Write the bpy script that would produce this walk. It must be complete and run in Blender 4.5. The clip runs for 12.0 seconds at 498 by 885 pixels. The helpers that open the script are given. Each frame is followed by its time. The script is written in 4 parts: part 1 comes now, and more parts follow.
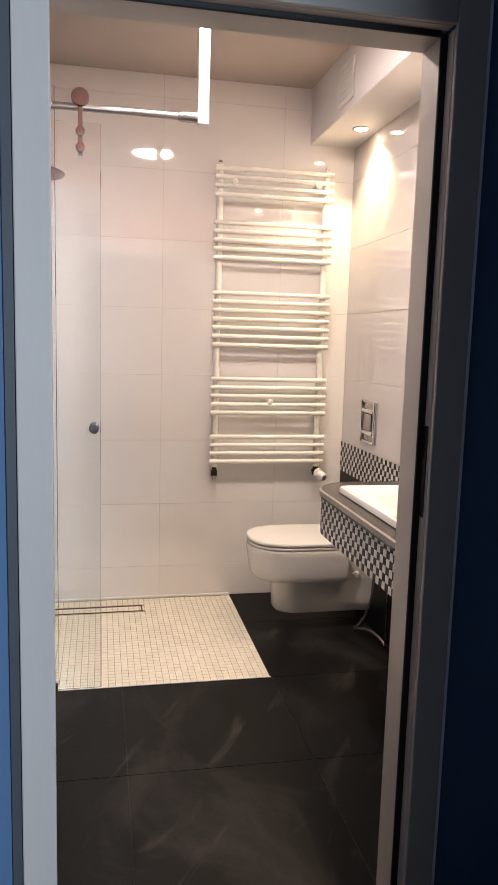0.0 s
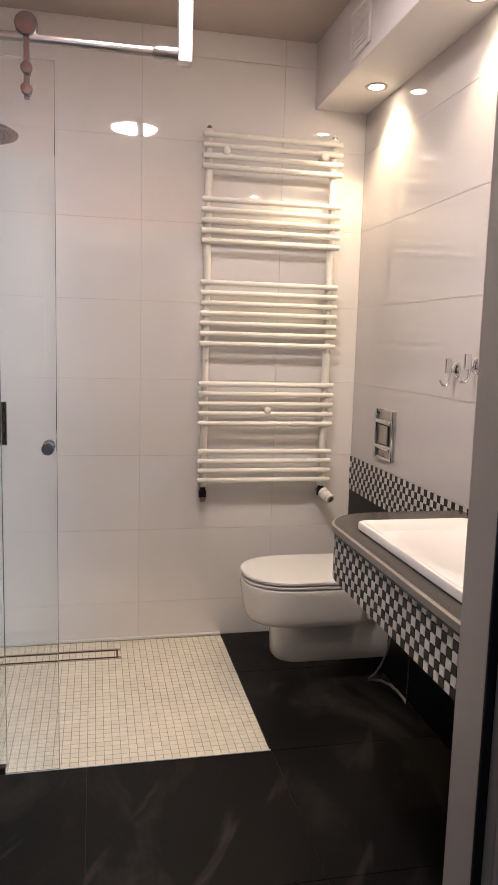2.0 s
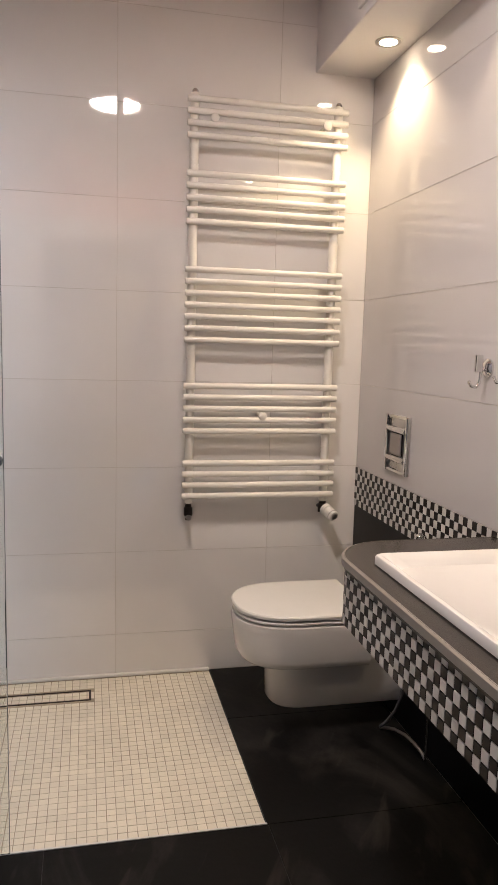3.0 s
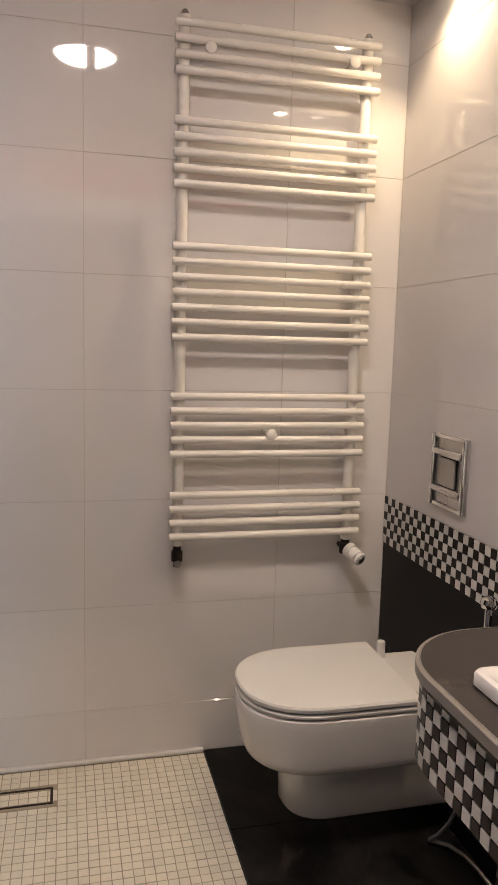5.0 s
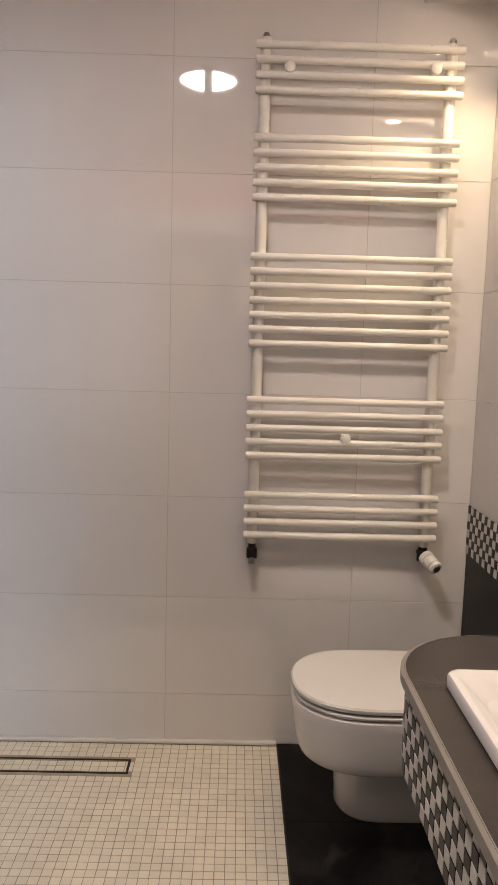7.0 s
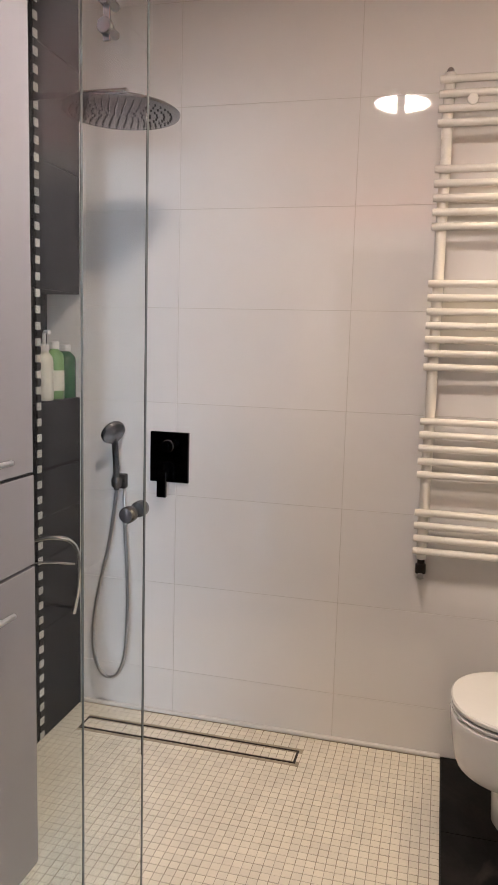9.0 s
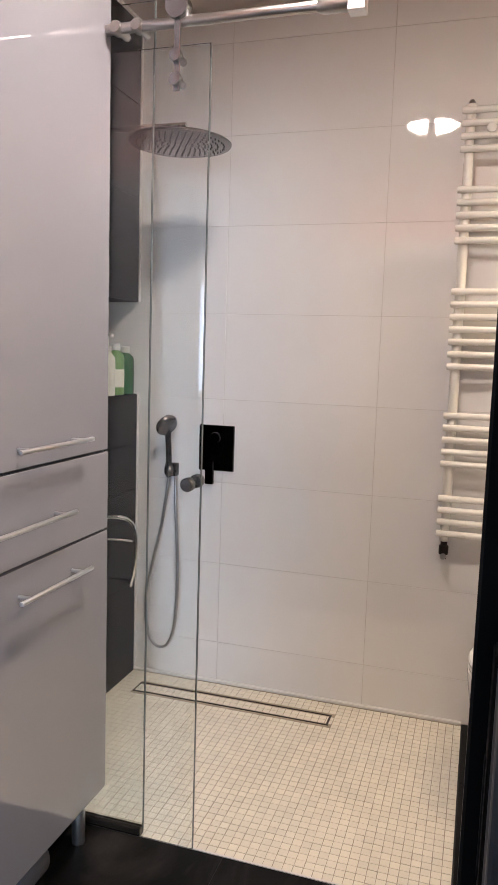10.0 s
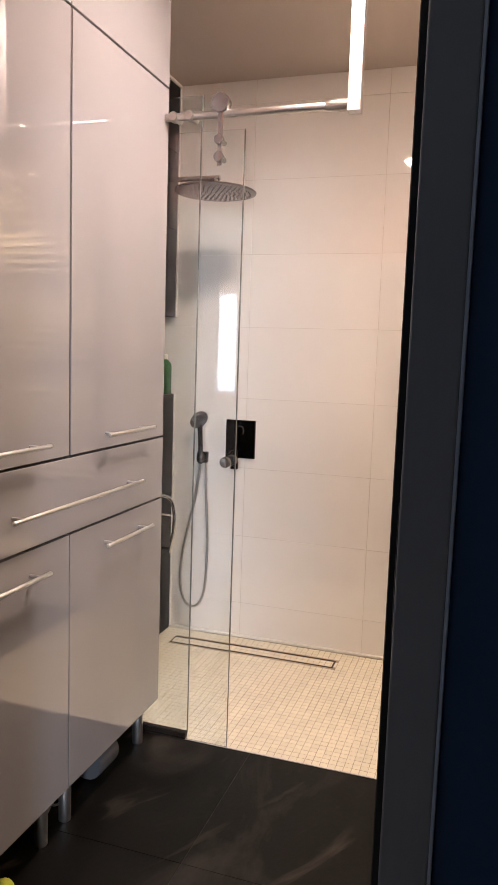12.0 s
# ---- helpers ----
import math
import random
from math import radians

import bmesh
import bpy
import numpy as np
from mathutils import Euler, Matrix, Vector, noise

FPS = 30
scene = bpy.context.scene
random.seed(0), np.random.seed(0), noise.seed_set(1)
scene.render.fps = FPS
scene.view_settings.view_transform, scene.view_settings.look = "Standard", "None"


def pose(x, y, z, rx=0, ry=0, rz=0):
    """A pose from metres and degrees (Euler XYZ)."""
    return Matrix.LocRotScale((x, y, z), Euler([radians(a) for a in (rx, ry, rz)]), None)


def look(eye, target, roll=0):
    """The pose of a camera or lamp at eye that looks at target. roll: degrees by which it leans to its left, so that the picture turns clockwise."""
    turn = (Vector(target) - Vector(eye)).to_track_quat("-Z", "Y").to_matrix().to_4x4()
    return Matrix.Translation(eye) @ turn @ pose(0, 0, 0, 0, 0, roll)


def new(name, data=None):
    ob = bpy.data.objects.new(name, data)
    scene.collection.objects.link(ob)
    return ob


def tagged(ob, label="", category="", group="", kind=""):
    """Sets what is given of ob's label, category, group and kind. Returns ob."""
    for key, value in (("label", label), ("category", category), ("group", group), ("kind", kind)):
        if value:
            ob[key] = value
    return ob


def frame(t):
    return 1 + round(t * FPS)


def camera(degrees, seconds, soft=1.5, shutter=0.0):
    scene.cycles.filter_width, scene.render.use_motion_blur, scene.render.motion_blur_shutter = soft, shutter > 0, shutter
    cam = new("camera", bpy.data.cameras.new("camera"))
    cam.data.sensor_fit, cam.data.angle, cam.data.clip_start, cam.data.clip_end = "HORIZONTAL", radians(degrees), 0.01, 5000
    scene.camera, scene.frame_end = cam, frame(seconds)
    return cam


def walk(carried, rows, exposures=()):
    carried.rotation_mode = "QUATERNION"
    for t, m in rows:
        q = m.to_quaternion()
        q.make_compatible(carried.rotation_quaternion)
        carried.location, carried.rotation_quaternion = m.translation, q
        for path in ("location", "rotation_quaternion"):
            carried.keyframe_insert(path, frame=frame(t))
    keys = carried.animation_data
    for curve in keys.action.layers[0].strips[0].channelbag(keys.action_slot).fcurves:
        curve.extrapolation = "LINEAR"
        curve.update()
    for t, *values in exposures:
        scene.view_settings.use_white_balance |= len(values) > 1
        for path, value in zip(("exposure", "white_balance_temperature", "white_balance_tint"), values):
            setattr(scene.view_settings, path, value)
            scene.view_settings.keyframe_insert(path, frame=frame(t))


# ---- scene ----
cam = camera(37.6, 12.0)
PATH = [
    (0, (0.312, 0.371, 1.348), (0.709, 2.312, 1.076), 1.6),
    (0.5, (0.337, 0.429, 1.319), (0.734, 2.372, 1.064), 1.6),
    (1, (0.349, 0.541, 1.333), (0.76, 2.48, 1.066), 1.7),
    (1.5, (0.376, 0.73, 1.35), (0.784, 2.669, 1.076), 1.6),
    (2, (0.418, 0.913, 1.336), (0.832, 2.851, 1.068), 1.6),
    (2.5, (0.468, 1.117, 1.34), (0.892, 3.053, 1.072), 1.6),
    (3, (0.507, 1.3, 1.311), (0.937, 3.235, 1.051), 1.6),
    (3.2, (0.52, 1.374, 1.3), (0.953, 3.31, 1.048), 1.5),
    (4.8, (0.561, 1.879, 1.319), (1.038, 3.803, 1.053), 1.6),
    (5, (0.565, 1.912, 1.32), (1.046, 3.834, 1.05), 1.6),
    (5.5, (0.633, 1.939, 1.314), (1.029, 3.879, 1.036), 1.6),
    (6, (0.67, 1.907, 1.315), (0.971, 3.866, 1.05), 1.6),
    (6.5, (0.747, 1.847, 1.317), (0.923, 3.822, 1.056), 1.6),
    (6.7, (0.787, 1.824, 1.315), (0.904, 3.804, 1.058), 1.6),
    (8.3, (0.892, 1.734, 1.365), (0.566, 3.691, 1.11), 1.6),
    (8.5, (0.905, 1.72, 1.383), (0.519, 3.664, 1.116), 1.6),
    (9, (0.915, 1.658, 1.387), (0.416, 3.576, 1.12), 1.6),
    (9.5, (0.946, 1.519, 1.35), (0.367, 3.418, 1.112), 1.7),
    (10, (0.978, 1.376, 1.351), (0.382, 3.27, 1.112), 1.8),
    (10.5, (1.019, 1.249, 1.367), (0.42, 3.142, 1.128), 1.9),
    (11, (1.066, 1.109, 1.372), (0.467, 3.003, 1.135), 1.8),
    (11.5, (1.077, 0.979, 1.379), (0.468, 2.869, 1.141), 1.9),
    (12, (1.105, 0.815, 1.372), (0.487, 2.702, 1.137), 1.9),
]

EXPOSE = [(0, 0.45, 6600, 16), (1, 0.32, 6400, 16), (1.5, 0.15, 6300, 16), (3.2, -0.13, 6350, 15), (5, -0.36, 6500, 16), (6.5, -0.36, 6500, 16), (8.5, -0.03, 6550, 15),
          (9.5, 0.04, 6550, 15), (10, 0.12, 6350, 15), (10.5, 0.3, 6700, 17), (12, 0.4, 7350, 20)]
walk(cam, [(t, look(eye, target, roll)) for t, eye, target, roll in PATH], EXPOSE)

# ---- plan in metres: x along the tiled end wall, y towards it ----
NORTH, EAST, WEST, CEIL = 4.105, 1.585, -0.36, 2.61      # inner faces of the bathroom
DOORWALL0, DOORWALL1 = 1.81, 1.925                        # hall side and bathroom side of the door wall
ROW0, ROW, COL0, COL = 0.171, 1 / 3, 0.612, 0.602        # wall tile courses
MOS_X, MOS_Y = 0.987, 3.117                              # corner of the shower mosaic
SOFFIT_X, SOFFIT_Z = 1.35, 2.343

# ---- world and lights ----
world = bpy.data.worlds.new("world")
scene.world = world
world.use_nodes = True
wn = world.node_tree
sky = wn.nodes.new("ShaderNodeTexSky")
sky.sky_type = "NISHITA"
sky.sun_disc = False
sky.sun_elevation, sky.sun_rotation = radians(35), radians(200)
wn.links.new(sky.outputs[0], wn.nodes["Background"].inputs[0])
wn.nodes["Background"].inputs[1].default_value = 0.1

CEILING_LAMP = 160.0     # emission of the round ceiling lamp
SPOT_WATTS = 26.0
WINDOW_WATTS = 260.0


def lamp(name, kind, m, watts, colour, **more):
    data = bpy.data.lights.new(name, kind)
    data.energy, data.color = watts, colour
    for key, value in more.items():
        if key == "size":
            data.shape, data.size, data.size_y = "RECTANGLE", value[0], value[1]
        if key == "cone":
            data.spot_size, data.spot_blend = radians(value[0]), value[1]
        if key == "radius":
            data.shadow_soft_size = value
    ob = new(name, data)
    ob.matrix_basis = m
    return ob


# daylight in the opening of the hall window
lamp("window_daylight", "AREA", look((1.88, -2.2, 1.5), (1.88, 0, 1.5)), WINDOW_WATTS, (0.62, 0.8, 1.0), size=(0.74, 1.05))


# ---- materials ----
def mat(name, col, rough=0.5, metal=0.0, var=0.08, scale=5.0, bump=0.0, bscale=60.0, col2=None, mix=0.5, rvar=0.08, piece=0.0, coat=0.0, stretch=(1, 1, 1), spec=0.5, ior=1.5, distort=0.0, width=0.2):
    """Colour with a broad and a fine variation, worn gloss and a fine relief; piece: how much single pieces differ."""
    m = bpy.data.materials.new(name)
    m.use_nodes = True
    nt = m.node_tree
    n, l = nt.nodes, nt.links
    b = n["Principled BSDF"]
    geo = n.new("ShaderNodeNewGeometry")
    vm = n.new("ShaderNodeVectorMath")
    vm.operation = "MULTIPLY"
    vm.inputs[1].default_value = stretch
    l.new(geo.outputs["Position"], vm.inputs[0])
    broad = n.new("ShaderNodeTexNoise")
    broad.inputs["Scale"].default_value, broad.inputs["Detail"].default_value = scale, 6
    broad.inputs["Roughness"].default_value, broad.inputs["Distortion"].default_value = 0.6, distort
    fine = n.new("ShaderNodeTexNoise")
    fine.inputs["Scale"].default_value, fine.inputs["Detail"].default_value = bscale, 4
    l.new(vm.outputs[0], broad.inputs["Vector"])
    l.new(vm.outputs[0], fine.inputs["Vector"])
    ramp = n.new("ShaderNodeValToRGB")
    dark = col2 if col2 else tuple(c * (1 - var) for c in col)
    ramp.color_ramp.elements[0].position, ramp.color_ramp.elements[1].position = max(0.0, mix - width), min(1.0, mix + width)
    ramp.color_ramp.elements[0].color, ramp.color_ramp.elements[1].color = (*dark, 1), (*col, 1)
    l.new(broad.outputs["Fac"], ramp.inputs["Fac"])
    hsv = n.new("ShaderNodeHueSaturation")
    l.new(ramp.outputs["Color"], hsv.inputs["Color"])
    val = n.new("ShaderNodeMath")
    val.operation = "MULTIPLY_ADD"
    l.new(fine.outputs["Fac"], val.inputs[0])
    val.inputs[1].default_value, val.inputs[2].default_value = var, 1 - var / 2
    if piece:
        info = n.new("ShaderNodeObjectInfo")
        add = n.new("ShaderNodeMath")
        add.operation = "MULTIPLY_ADD"
        l.new(info.outputs["Random"], add.inputs[0])
        add.inputs[1].default_value = piece
        isl = n.new("ShaderNodeMath")
        isl.operation = "MULTIPLY_ADD"
        l.new(geo.outputs["Random Per Island"], isl.inputs[0])
        isl.inputs[1].default_value = piece
        l.new(val.outputs[0], isl.inputs[2])
        l.new(isl.outputs[0], add.inputs[2])
        val = n.new("ShaderNodeMath")
        val.operation = "ADD"
        l.new(add.outputs[0], val.inputs[0])
        val.inputs[1].default_value = -piece
    l.new(val.outputs[0], hsv.inputs["Value"])
    l.new(hsv.outputs["Color"], b.inputs["Base Color"])
    rr = n.new("ShaderNodeMath")
    rr.operation = "MULTIPLY_ADD"
    l.new(broad.outputs["Fac"], rr.inputs[0])
    rr.inputs[1].default_value, rr.inputs[2].default_value = rvar, max(0.02, rough - rvar / 2)
    l.new(rr.outputs[0], b.inputs["Roughness"])
    b.inputs["Metallic"].default_value = metal
    b.inputs["Specular IOR Level"].default_value, b.inputs["IOR"].default_value = spec, ior
    b.inputs["Coat Weight"].default_value = coat
    b.inputs["Coat Roughness"].default_value, b.inputs["Coat IOR"].default_value = 0.025, 1.6
    if bump:
        bp = n.new("ShaderNodeBump")
        bp.inputs["Strength"].default_value, bp.inputs["Distance"].default_value = min(1.0, bump), 0.001
        l.new(fine.outputs["Fac"], bp.inputs["Height"])
        l.new(bp.outputs["Normal"], b.inputs["Normal"])
    return m


def glow(name, col, power):
    m = bpy.data.materials.new(name)
    m.use_nodes = True
    b = m.node_tree.nodes["Principled BSDF"]
    b.inputs["Base Color"].default_value = (0.8, 0.8, 0.8, 1)
    b.inputs["Emission Color"].default_value = (*col, 1)
    b.inputs["Emission Strength"].default_value = power
    return m


def clear(name, col, rough=0.0, ior=1.5):
    m = bpy.data.materials.new(name)
    m.use_nodes = True
    b = m.node_tree.nodes["Principled BSDF"]
    b.inputs["Base Color"].default_value = (*col, 1)
    b.inputs["Roughness"].default_value, b.inputs["IOR"].default_value = rough, ior
    b.inputs["Transmission Weight"].default_value = 1
    return m


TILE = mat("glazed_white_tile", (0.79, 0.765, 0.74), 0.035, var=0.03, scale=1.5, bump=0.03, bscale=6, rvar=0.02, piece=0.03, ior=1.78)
# the same white tile with the side wall's shade put into its colour
SHADEDTILE = mat("shaded_white_tile", (0.6, 0.575, 0.57), 0.04, var=0.03, scale=1.5, bump=0.03, bscale=6, rvar=0.03, piece=0.02, ior=1.7)
GROUT = mat("pale_grout", (0.64, 0.6, 0.55), 0.9, var=0.15, scale=9, bump=0.4, bscale=300)
DARKTILE = mat("anthracite_tile", (0.0065, 0.0063, 0.007), 0.3, var=0.35, scale=4, bump=0.15, bscale=120, piece=0.06, stretch=(1, 1, 0.3), spec=0.1)
DARKGROUT = mat("dark_grout", (0.03, 0.03, 0.03), 0.9, var=0.2)
FLOORTILE = mat("black_slate_floor", (0.032, 0.029, 0.027), 0.42, var=0.35, scale=1.7, bump=0.35, bscale=55, col2=(0.0045, 0.0043, 0.0042), mix=0.62, width=0.12, distort=1.6, rvar=0.25, piece=0.03, stretch=(1.5, 0.8, 1), spec=0.13)


def veined(m, colour, turn, stretch, lo, hi):
    """Adds pale slanting wisps of slate to a material."""
    n, l = m.node_tree.nodes, m.node_tree.links
    b = n["Principled BSDF"]
    geo = n.new("ShaderNodeNewGeometry")
    rot = n.new("ShaderNodeVectorRotate")
    rot.rotation_type = "Z_AXIS"
    rot.inputs["Angle"].default_value = math.radians(turn)
    l.new(geo.outputs["Position"], rot.inputs["Vector"])
    vm = n.new("ShaderNodeVectorMath")
    vm.operation = "MULTIPLY"
    vm.inputs[1].default_value = stretch
    l.new(rot.outputs[0], vm.inputs[0])
    noise = n.new("ShaderNodeTexNoise")
    noise.inputs["Scale"].default_value, noise.inputs["Detail"].default_value = 1.0, 4
    noise.inputs["Distortion"].default_value = 0.7
    l.new(vm.outputs[0], noise.inputs["Vector"])
    rng = n.new("ShaderNodeMapRange")
    rng.inputs["From Min"].default_value, rng.inputs["From Max"].default_value = lo, hi
    l.new(noise.outputs["Fac"], rng.inputs["Value"])
    mixer = n.new("ShaderNodeMixRGB")
    mixer.inputs["Color2"].default_value = (*colour, 1)
    l.new(rng.outputs["Result"], mixer.inputs["Fac"])
    l.new(b.inputs["Base Color"].links[0].from_socket, mixer.inputs["Color1"])
    l.new(mixer.outputs["Color"], b.inputs["Base Color"])
    return m


veined(FLOORTILE, (0.05, 0.044, 0.038), -62, (2.6, 11, 1), 0.62, 0.8)
GREYROLL = mat("grey_roll", (0.1, 0.1, 0.11), 0.6, var=0.2, scale=12)
MOSAIC = mat("cream_mosaic", (0.8, 0.745, 0.63), 0.35, var=0.1, scale=7, bump=0.2, bscale=200, piece=0.1)
MOSGROUT = mat("brown_mosaic_grout", (0.47, 0.4, 0.3), 0.9, var=0.35, scale=14, bump=0.5, bscale=250)
WHITEBIT = mat("white_mosaic_piece", (0.64, 0.62, 0.59), 0.25, var=0.08, piece=0.14, spec=0.35)
BLACKBIT = mat("black_mosaic_piece", (0.014, 0.011, 0.01), 0.35, var=0.2, piece=0.25, spec=0.15)
# ceiling paint, darker and warmer than the soffit paint
PLASTER = mat("warm_ceiling_paint", (0.56, 0.48, 0.43), 0.85, var=0.06, scale=2, bump=0.25, bscale=180)
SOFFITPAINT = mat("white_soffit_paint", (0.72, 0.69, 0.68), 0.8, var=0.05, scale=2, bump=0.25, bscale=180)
SALMON = mat("salmon_wall_paint", (0.72, 0.3, 0.22), 0.7, var=0.08, scale=2, bump=0.2, bscale=150)
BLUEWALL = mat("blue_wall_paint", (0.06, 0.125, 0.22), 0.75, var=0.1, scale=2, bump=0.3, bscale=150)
# blue wall paint darkened for unseen hall walls, to weaken bounce on the casing
BOUNCEBLUE = mat("bounce_cutting_blue", (0.04, 0.075, 0.125), 0.8, var=0.1, scale=2, bump=0.3, bscale=150)
CERAMIC = mat("white_ceramic", (0.78, 0.76, 0.73), 0.08, var=0.03, scale=2, rvar=0.03, coat=0.3)
SEATPLASTIC = mat("white_seat_plastic", (0.76, 0.75, 0.72), 0.22, var=0.03, scale=3, rvar=0.06)
ENAMEL = mat("ivory_enamel", (0.84, 0.81, 0.74), 0.28, var=0.03, scale=4, bump=0.05, bscale=200)
CHROME = mat("chrome", (0.78, 0.78, 0.78), 0.1, 1.0, var=0.05, scale=20, rvar=0.06)
ROLLERSTEEL = mat("turned_roller_steel", (0.36, 0.37, 0.385), 0.22, 1.0, var=0.25, scale=40, bump=0.2, bscale=300)
STEEL = mat("brushed_steel", (0.5, 0.48, 0.46), 0.3, 1.0, var=0.1, scale=12, bump=0.1, bscale=300)
HANDLE = mat("satin_handle_steel", (0.62, 0.62, 0.63), 0.42, 1.0, var=0.03, scale=15)
ALU = mat("satin_aluminium", (0.72, 0.71, 0.7), 0.4, 1.0, var=0.06, scale=10)
GLOSSDOOR = mat("high_gloss_light_grey", (0.27, 0.265, 0.29), 0.03, var=0.02, scale=1.2, rvar=0.02, coat=1.0)
# near-black colour for the shade in the gaps between cabinet fronts
GAPSHADE = mat("dark_gap_shade", (0.04, 0.035, 0.035), 0.6, var=0.2)
GREYCARCASS = mat("grey_carcass", (0.36, 0.35, 0.35), 0.45, var=0.05)
FRAMEPAINT = mat("taupe_door_frame", (0.46, 0.41, 0.36), 0.42, var=0.07, scale=3, bump=0.15, bscale=140, stretch=(1, 1, 0.15))
PALEEDGE = mat("pale_edge_strip", (0.8, 0.78, 0.77), 0.3, var=0.08)
DARKEDGE = mat("dark_grey_edge", (0.05, 0.055, 0.06), 0.5, var=0.1)
SEAL = mat("black_rubber_seal", (0.012, 0.01, 0.009), 0.6, var=0.3)
DARKMETAL = mat("dark_bronze_metal", (0.05, 0.04, 0.035), 0.35, 0.9, var=0.2)
WORKTOP = mat("grey_brown_worktop", (0.05, 0.043, 0.037), 0.22, var=0.25, scale=7, bump=0.1, bscale=150, col2=(0.034, 0.029, 0.025), spec=0.32)
WORKEDGE = mat("worktop_edge_band", (0.22, 0.2, 0.18), 0.35, var=0.1, scale=9)
PLASTICWHITE = mat("white_plastic", (0.75, 0.73, 0.7), 0.35, var=0.04)
GREENBOTTLE = mat("dark_green_bottle", (0.02, 0.12, 0.04), 0.25, var=0.15)
GREENLABEL = mat("light_green_label", (0.16, 0.32, 0.1), 0.4, var=0.2, scale=40)
CREAMBOTTLE = mat("cream_bottle", (0.7, 0.68, 0.58), 0.3, var=0.05)
LIME = mat("lime_cloth", (0.45, 0.5, 0.06), 0.8, var=0.25, scale=60, bump=0.6, bscale=300)
FLUSHSTEEL = mat("polished_flush_steel", (0.6, 0.59, 0.59), 0.28, 1.0, var=0.1, scale=9)
# chrome with dark reflections and shaded undersides put into its base colour
SHADEDCHROME = mat("shaded_chrome", (0.2, 0.195, 0.2), 0.22, 1.0, var=0.08, scale=15)
BLACKGLOSS = mat("black_chrome", (0.05, 0.05, 0.055), 0.06, 1.0, var=0.05)
GLASS = clear("shower_glass", (0.945, 0.968, 0.96))
GLASSEDGE = mat("polished_glass_edge", (0.1, 0.12, 0.115), 0.3, var=0.2)
LAMPGLASS = glow("lit_opal_glass", (1.0, 0.88, 0.79), CEILING_LAMP)
BULB = glow("lit_halogen", (1.0, 0.85, 0.6), 60)
# unseen hall ceiling and floor, both darkened to hold down bounced light
HALLCEIL = mat("bounce_cutting_grey", (0.1, 0.105, 0.115), 0.85, var=0.06, scale=2, bump=0.2, bscale=150)
WOODFLOOR = mat("brown_hall_floor", (0.05, 0.03, 0.02), 0.45, var=0.3, scale=3, bump=0.2, bscale=90, stretch=(6, 0.6, 1))


# ---- building helpers ----
def bx(bm, x0, x1, y0, y1, z0, z1, bevel=0.0, seg=2):
    before = set(bm.faces)
    v = [bm.verts.new(p) for p in ((x0, y0, z0), (x1, y0, z0), (x1, y1, z0), (x0, y1, z0), (x0, y0, z1), (x1, y0, z1), (x1, y1, z1), (x0, y1, z1))]
    for f in ((0, 3, 2, 1), (4, 5, 6, 7), (0, 1, 5, 4), (1, 2, 6, 5), (2, 3, 7, 6), (3, 0, 4, 7)):
        bm.faces.new([v[i] for i in f])
    if bevel:
        edges = {e for f in set(bm.faces) - before for e in f.edges}
        bmesh.ops.bevel(bm, geom=list(edges), offset=bevel, segments=seg, profile=0.5, affect="EDGES")
    return bm


def box(x0, x1, y0, y1, z0, z1, bevel=0.0, seg=2):
    return bx(bmesh.new(), x0, x1, y0, y1, z0, z1, bevel, seg)


def sweep(bm, pts, r, seg=12, closed=False):
    """A round tube along points; r may be one radius or one for each point."""
    pts = [Vector(p) for p in pts]
    rings, up = [], None
    for i, p in enumerate(pts):
        d = (pts[min(i + 1, len(pts) - 1)] - pts[max(i - 1, 0)]).normalized()
        if up is None:
            up = Vector((0, 0, 1)) if abs(d.z) < 0.9 else Vector((1, 0, 0))
        side = d.cross(up).normalized()
        up = side.cross(d).normalized()
        rad = r[i] if isinstance(r, (list, tuple)) else r
        rings.append([bm.verts.new(p + rad * (math.cos(a) * side + math.sin(a) * up)) for a in (2 * math.pi * k / seg for k in range(seg))])
    for a, b in zip(rings, rings[1:]):
        for k in range(seg):
            f = bm.faces.new((a[k], a[(k + 1) % seg], b[(k + 1) % seg], b[k]))
            f.smooth = True
    bm.faces.new(rings[0])
    bm.faces.new(rings[-1][::-1])
    return bm


def rod(p0, p1, r, seg=16, soft=0.0):
    """A rod with softened ends."""
    p0, p1 = Vector(p0), Vector(p1)
    if not soft:
        return sweep(bmesh.new(), (p0, p1), r, seg)
    d = (p1 - p0).normalized() * soft
    return sweep(bmesh.new(), (p0, p0 + d * 0.3, p0 + d, p1 - d, p1 - d * 0.3, p1), [r - soft, r - soft * 0.3, r, r, r - soft * 0.3, r - soft], seg)


def turned(profile, base, axis="z", seg=32):
    """A lathed solid: (radius, height) pairs round an axis through base."""
    bm = bmesh.new()
    rings = []
    for r, h in profile:
        ring = []
        for k in range(seg):
            a = 2 * math.pi * k / seg
            u, v = max(r, 0.0003) * math.cos(a), max(r, 0.0003) * math.sin(a)
            p = {"z": (u, v, h), "x": (h, u, v), "y": (v, h, u)}[axis]
            ring.append(bm.verts.new(Vector(base) + Vector(p)))
        rings.append(ring)
    for a, b in zip(rings, rings[1:]):
        for k in range(seg):
            bm.faces.new((a[k], a[(k + 1) % seg], b[(k + 1) % seg], b[k])).smooth = True
    bm.faces.new(rings[0][::-1])
    bm.faces.new(rings[-1])
    return bm


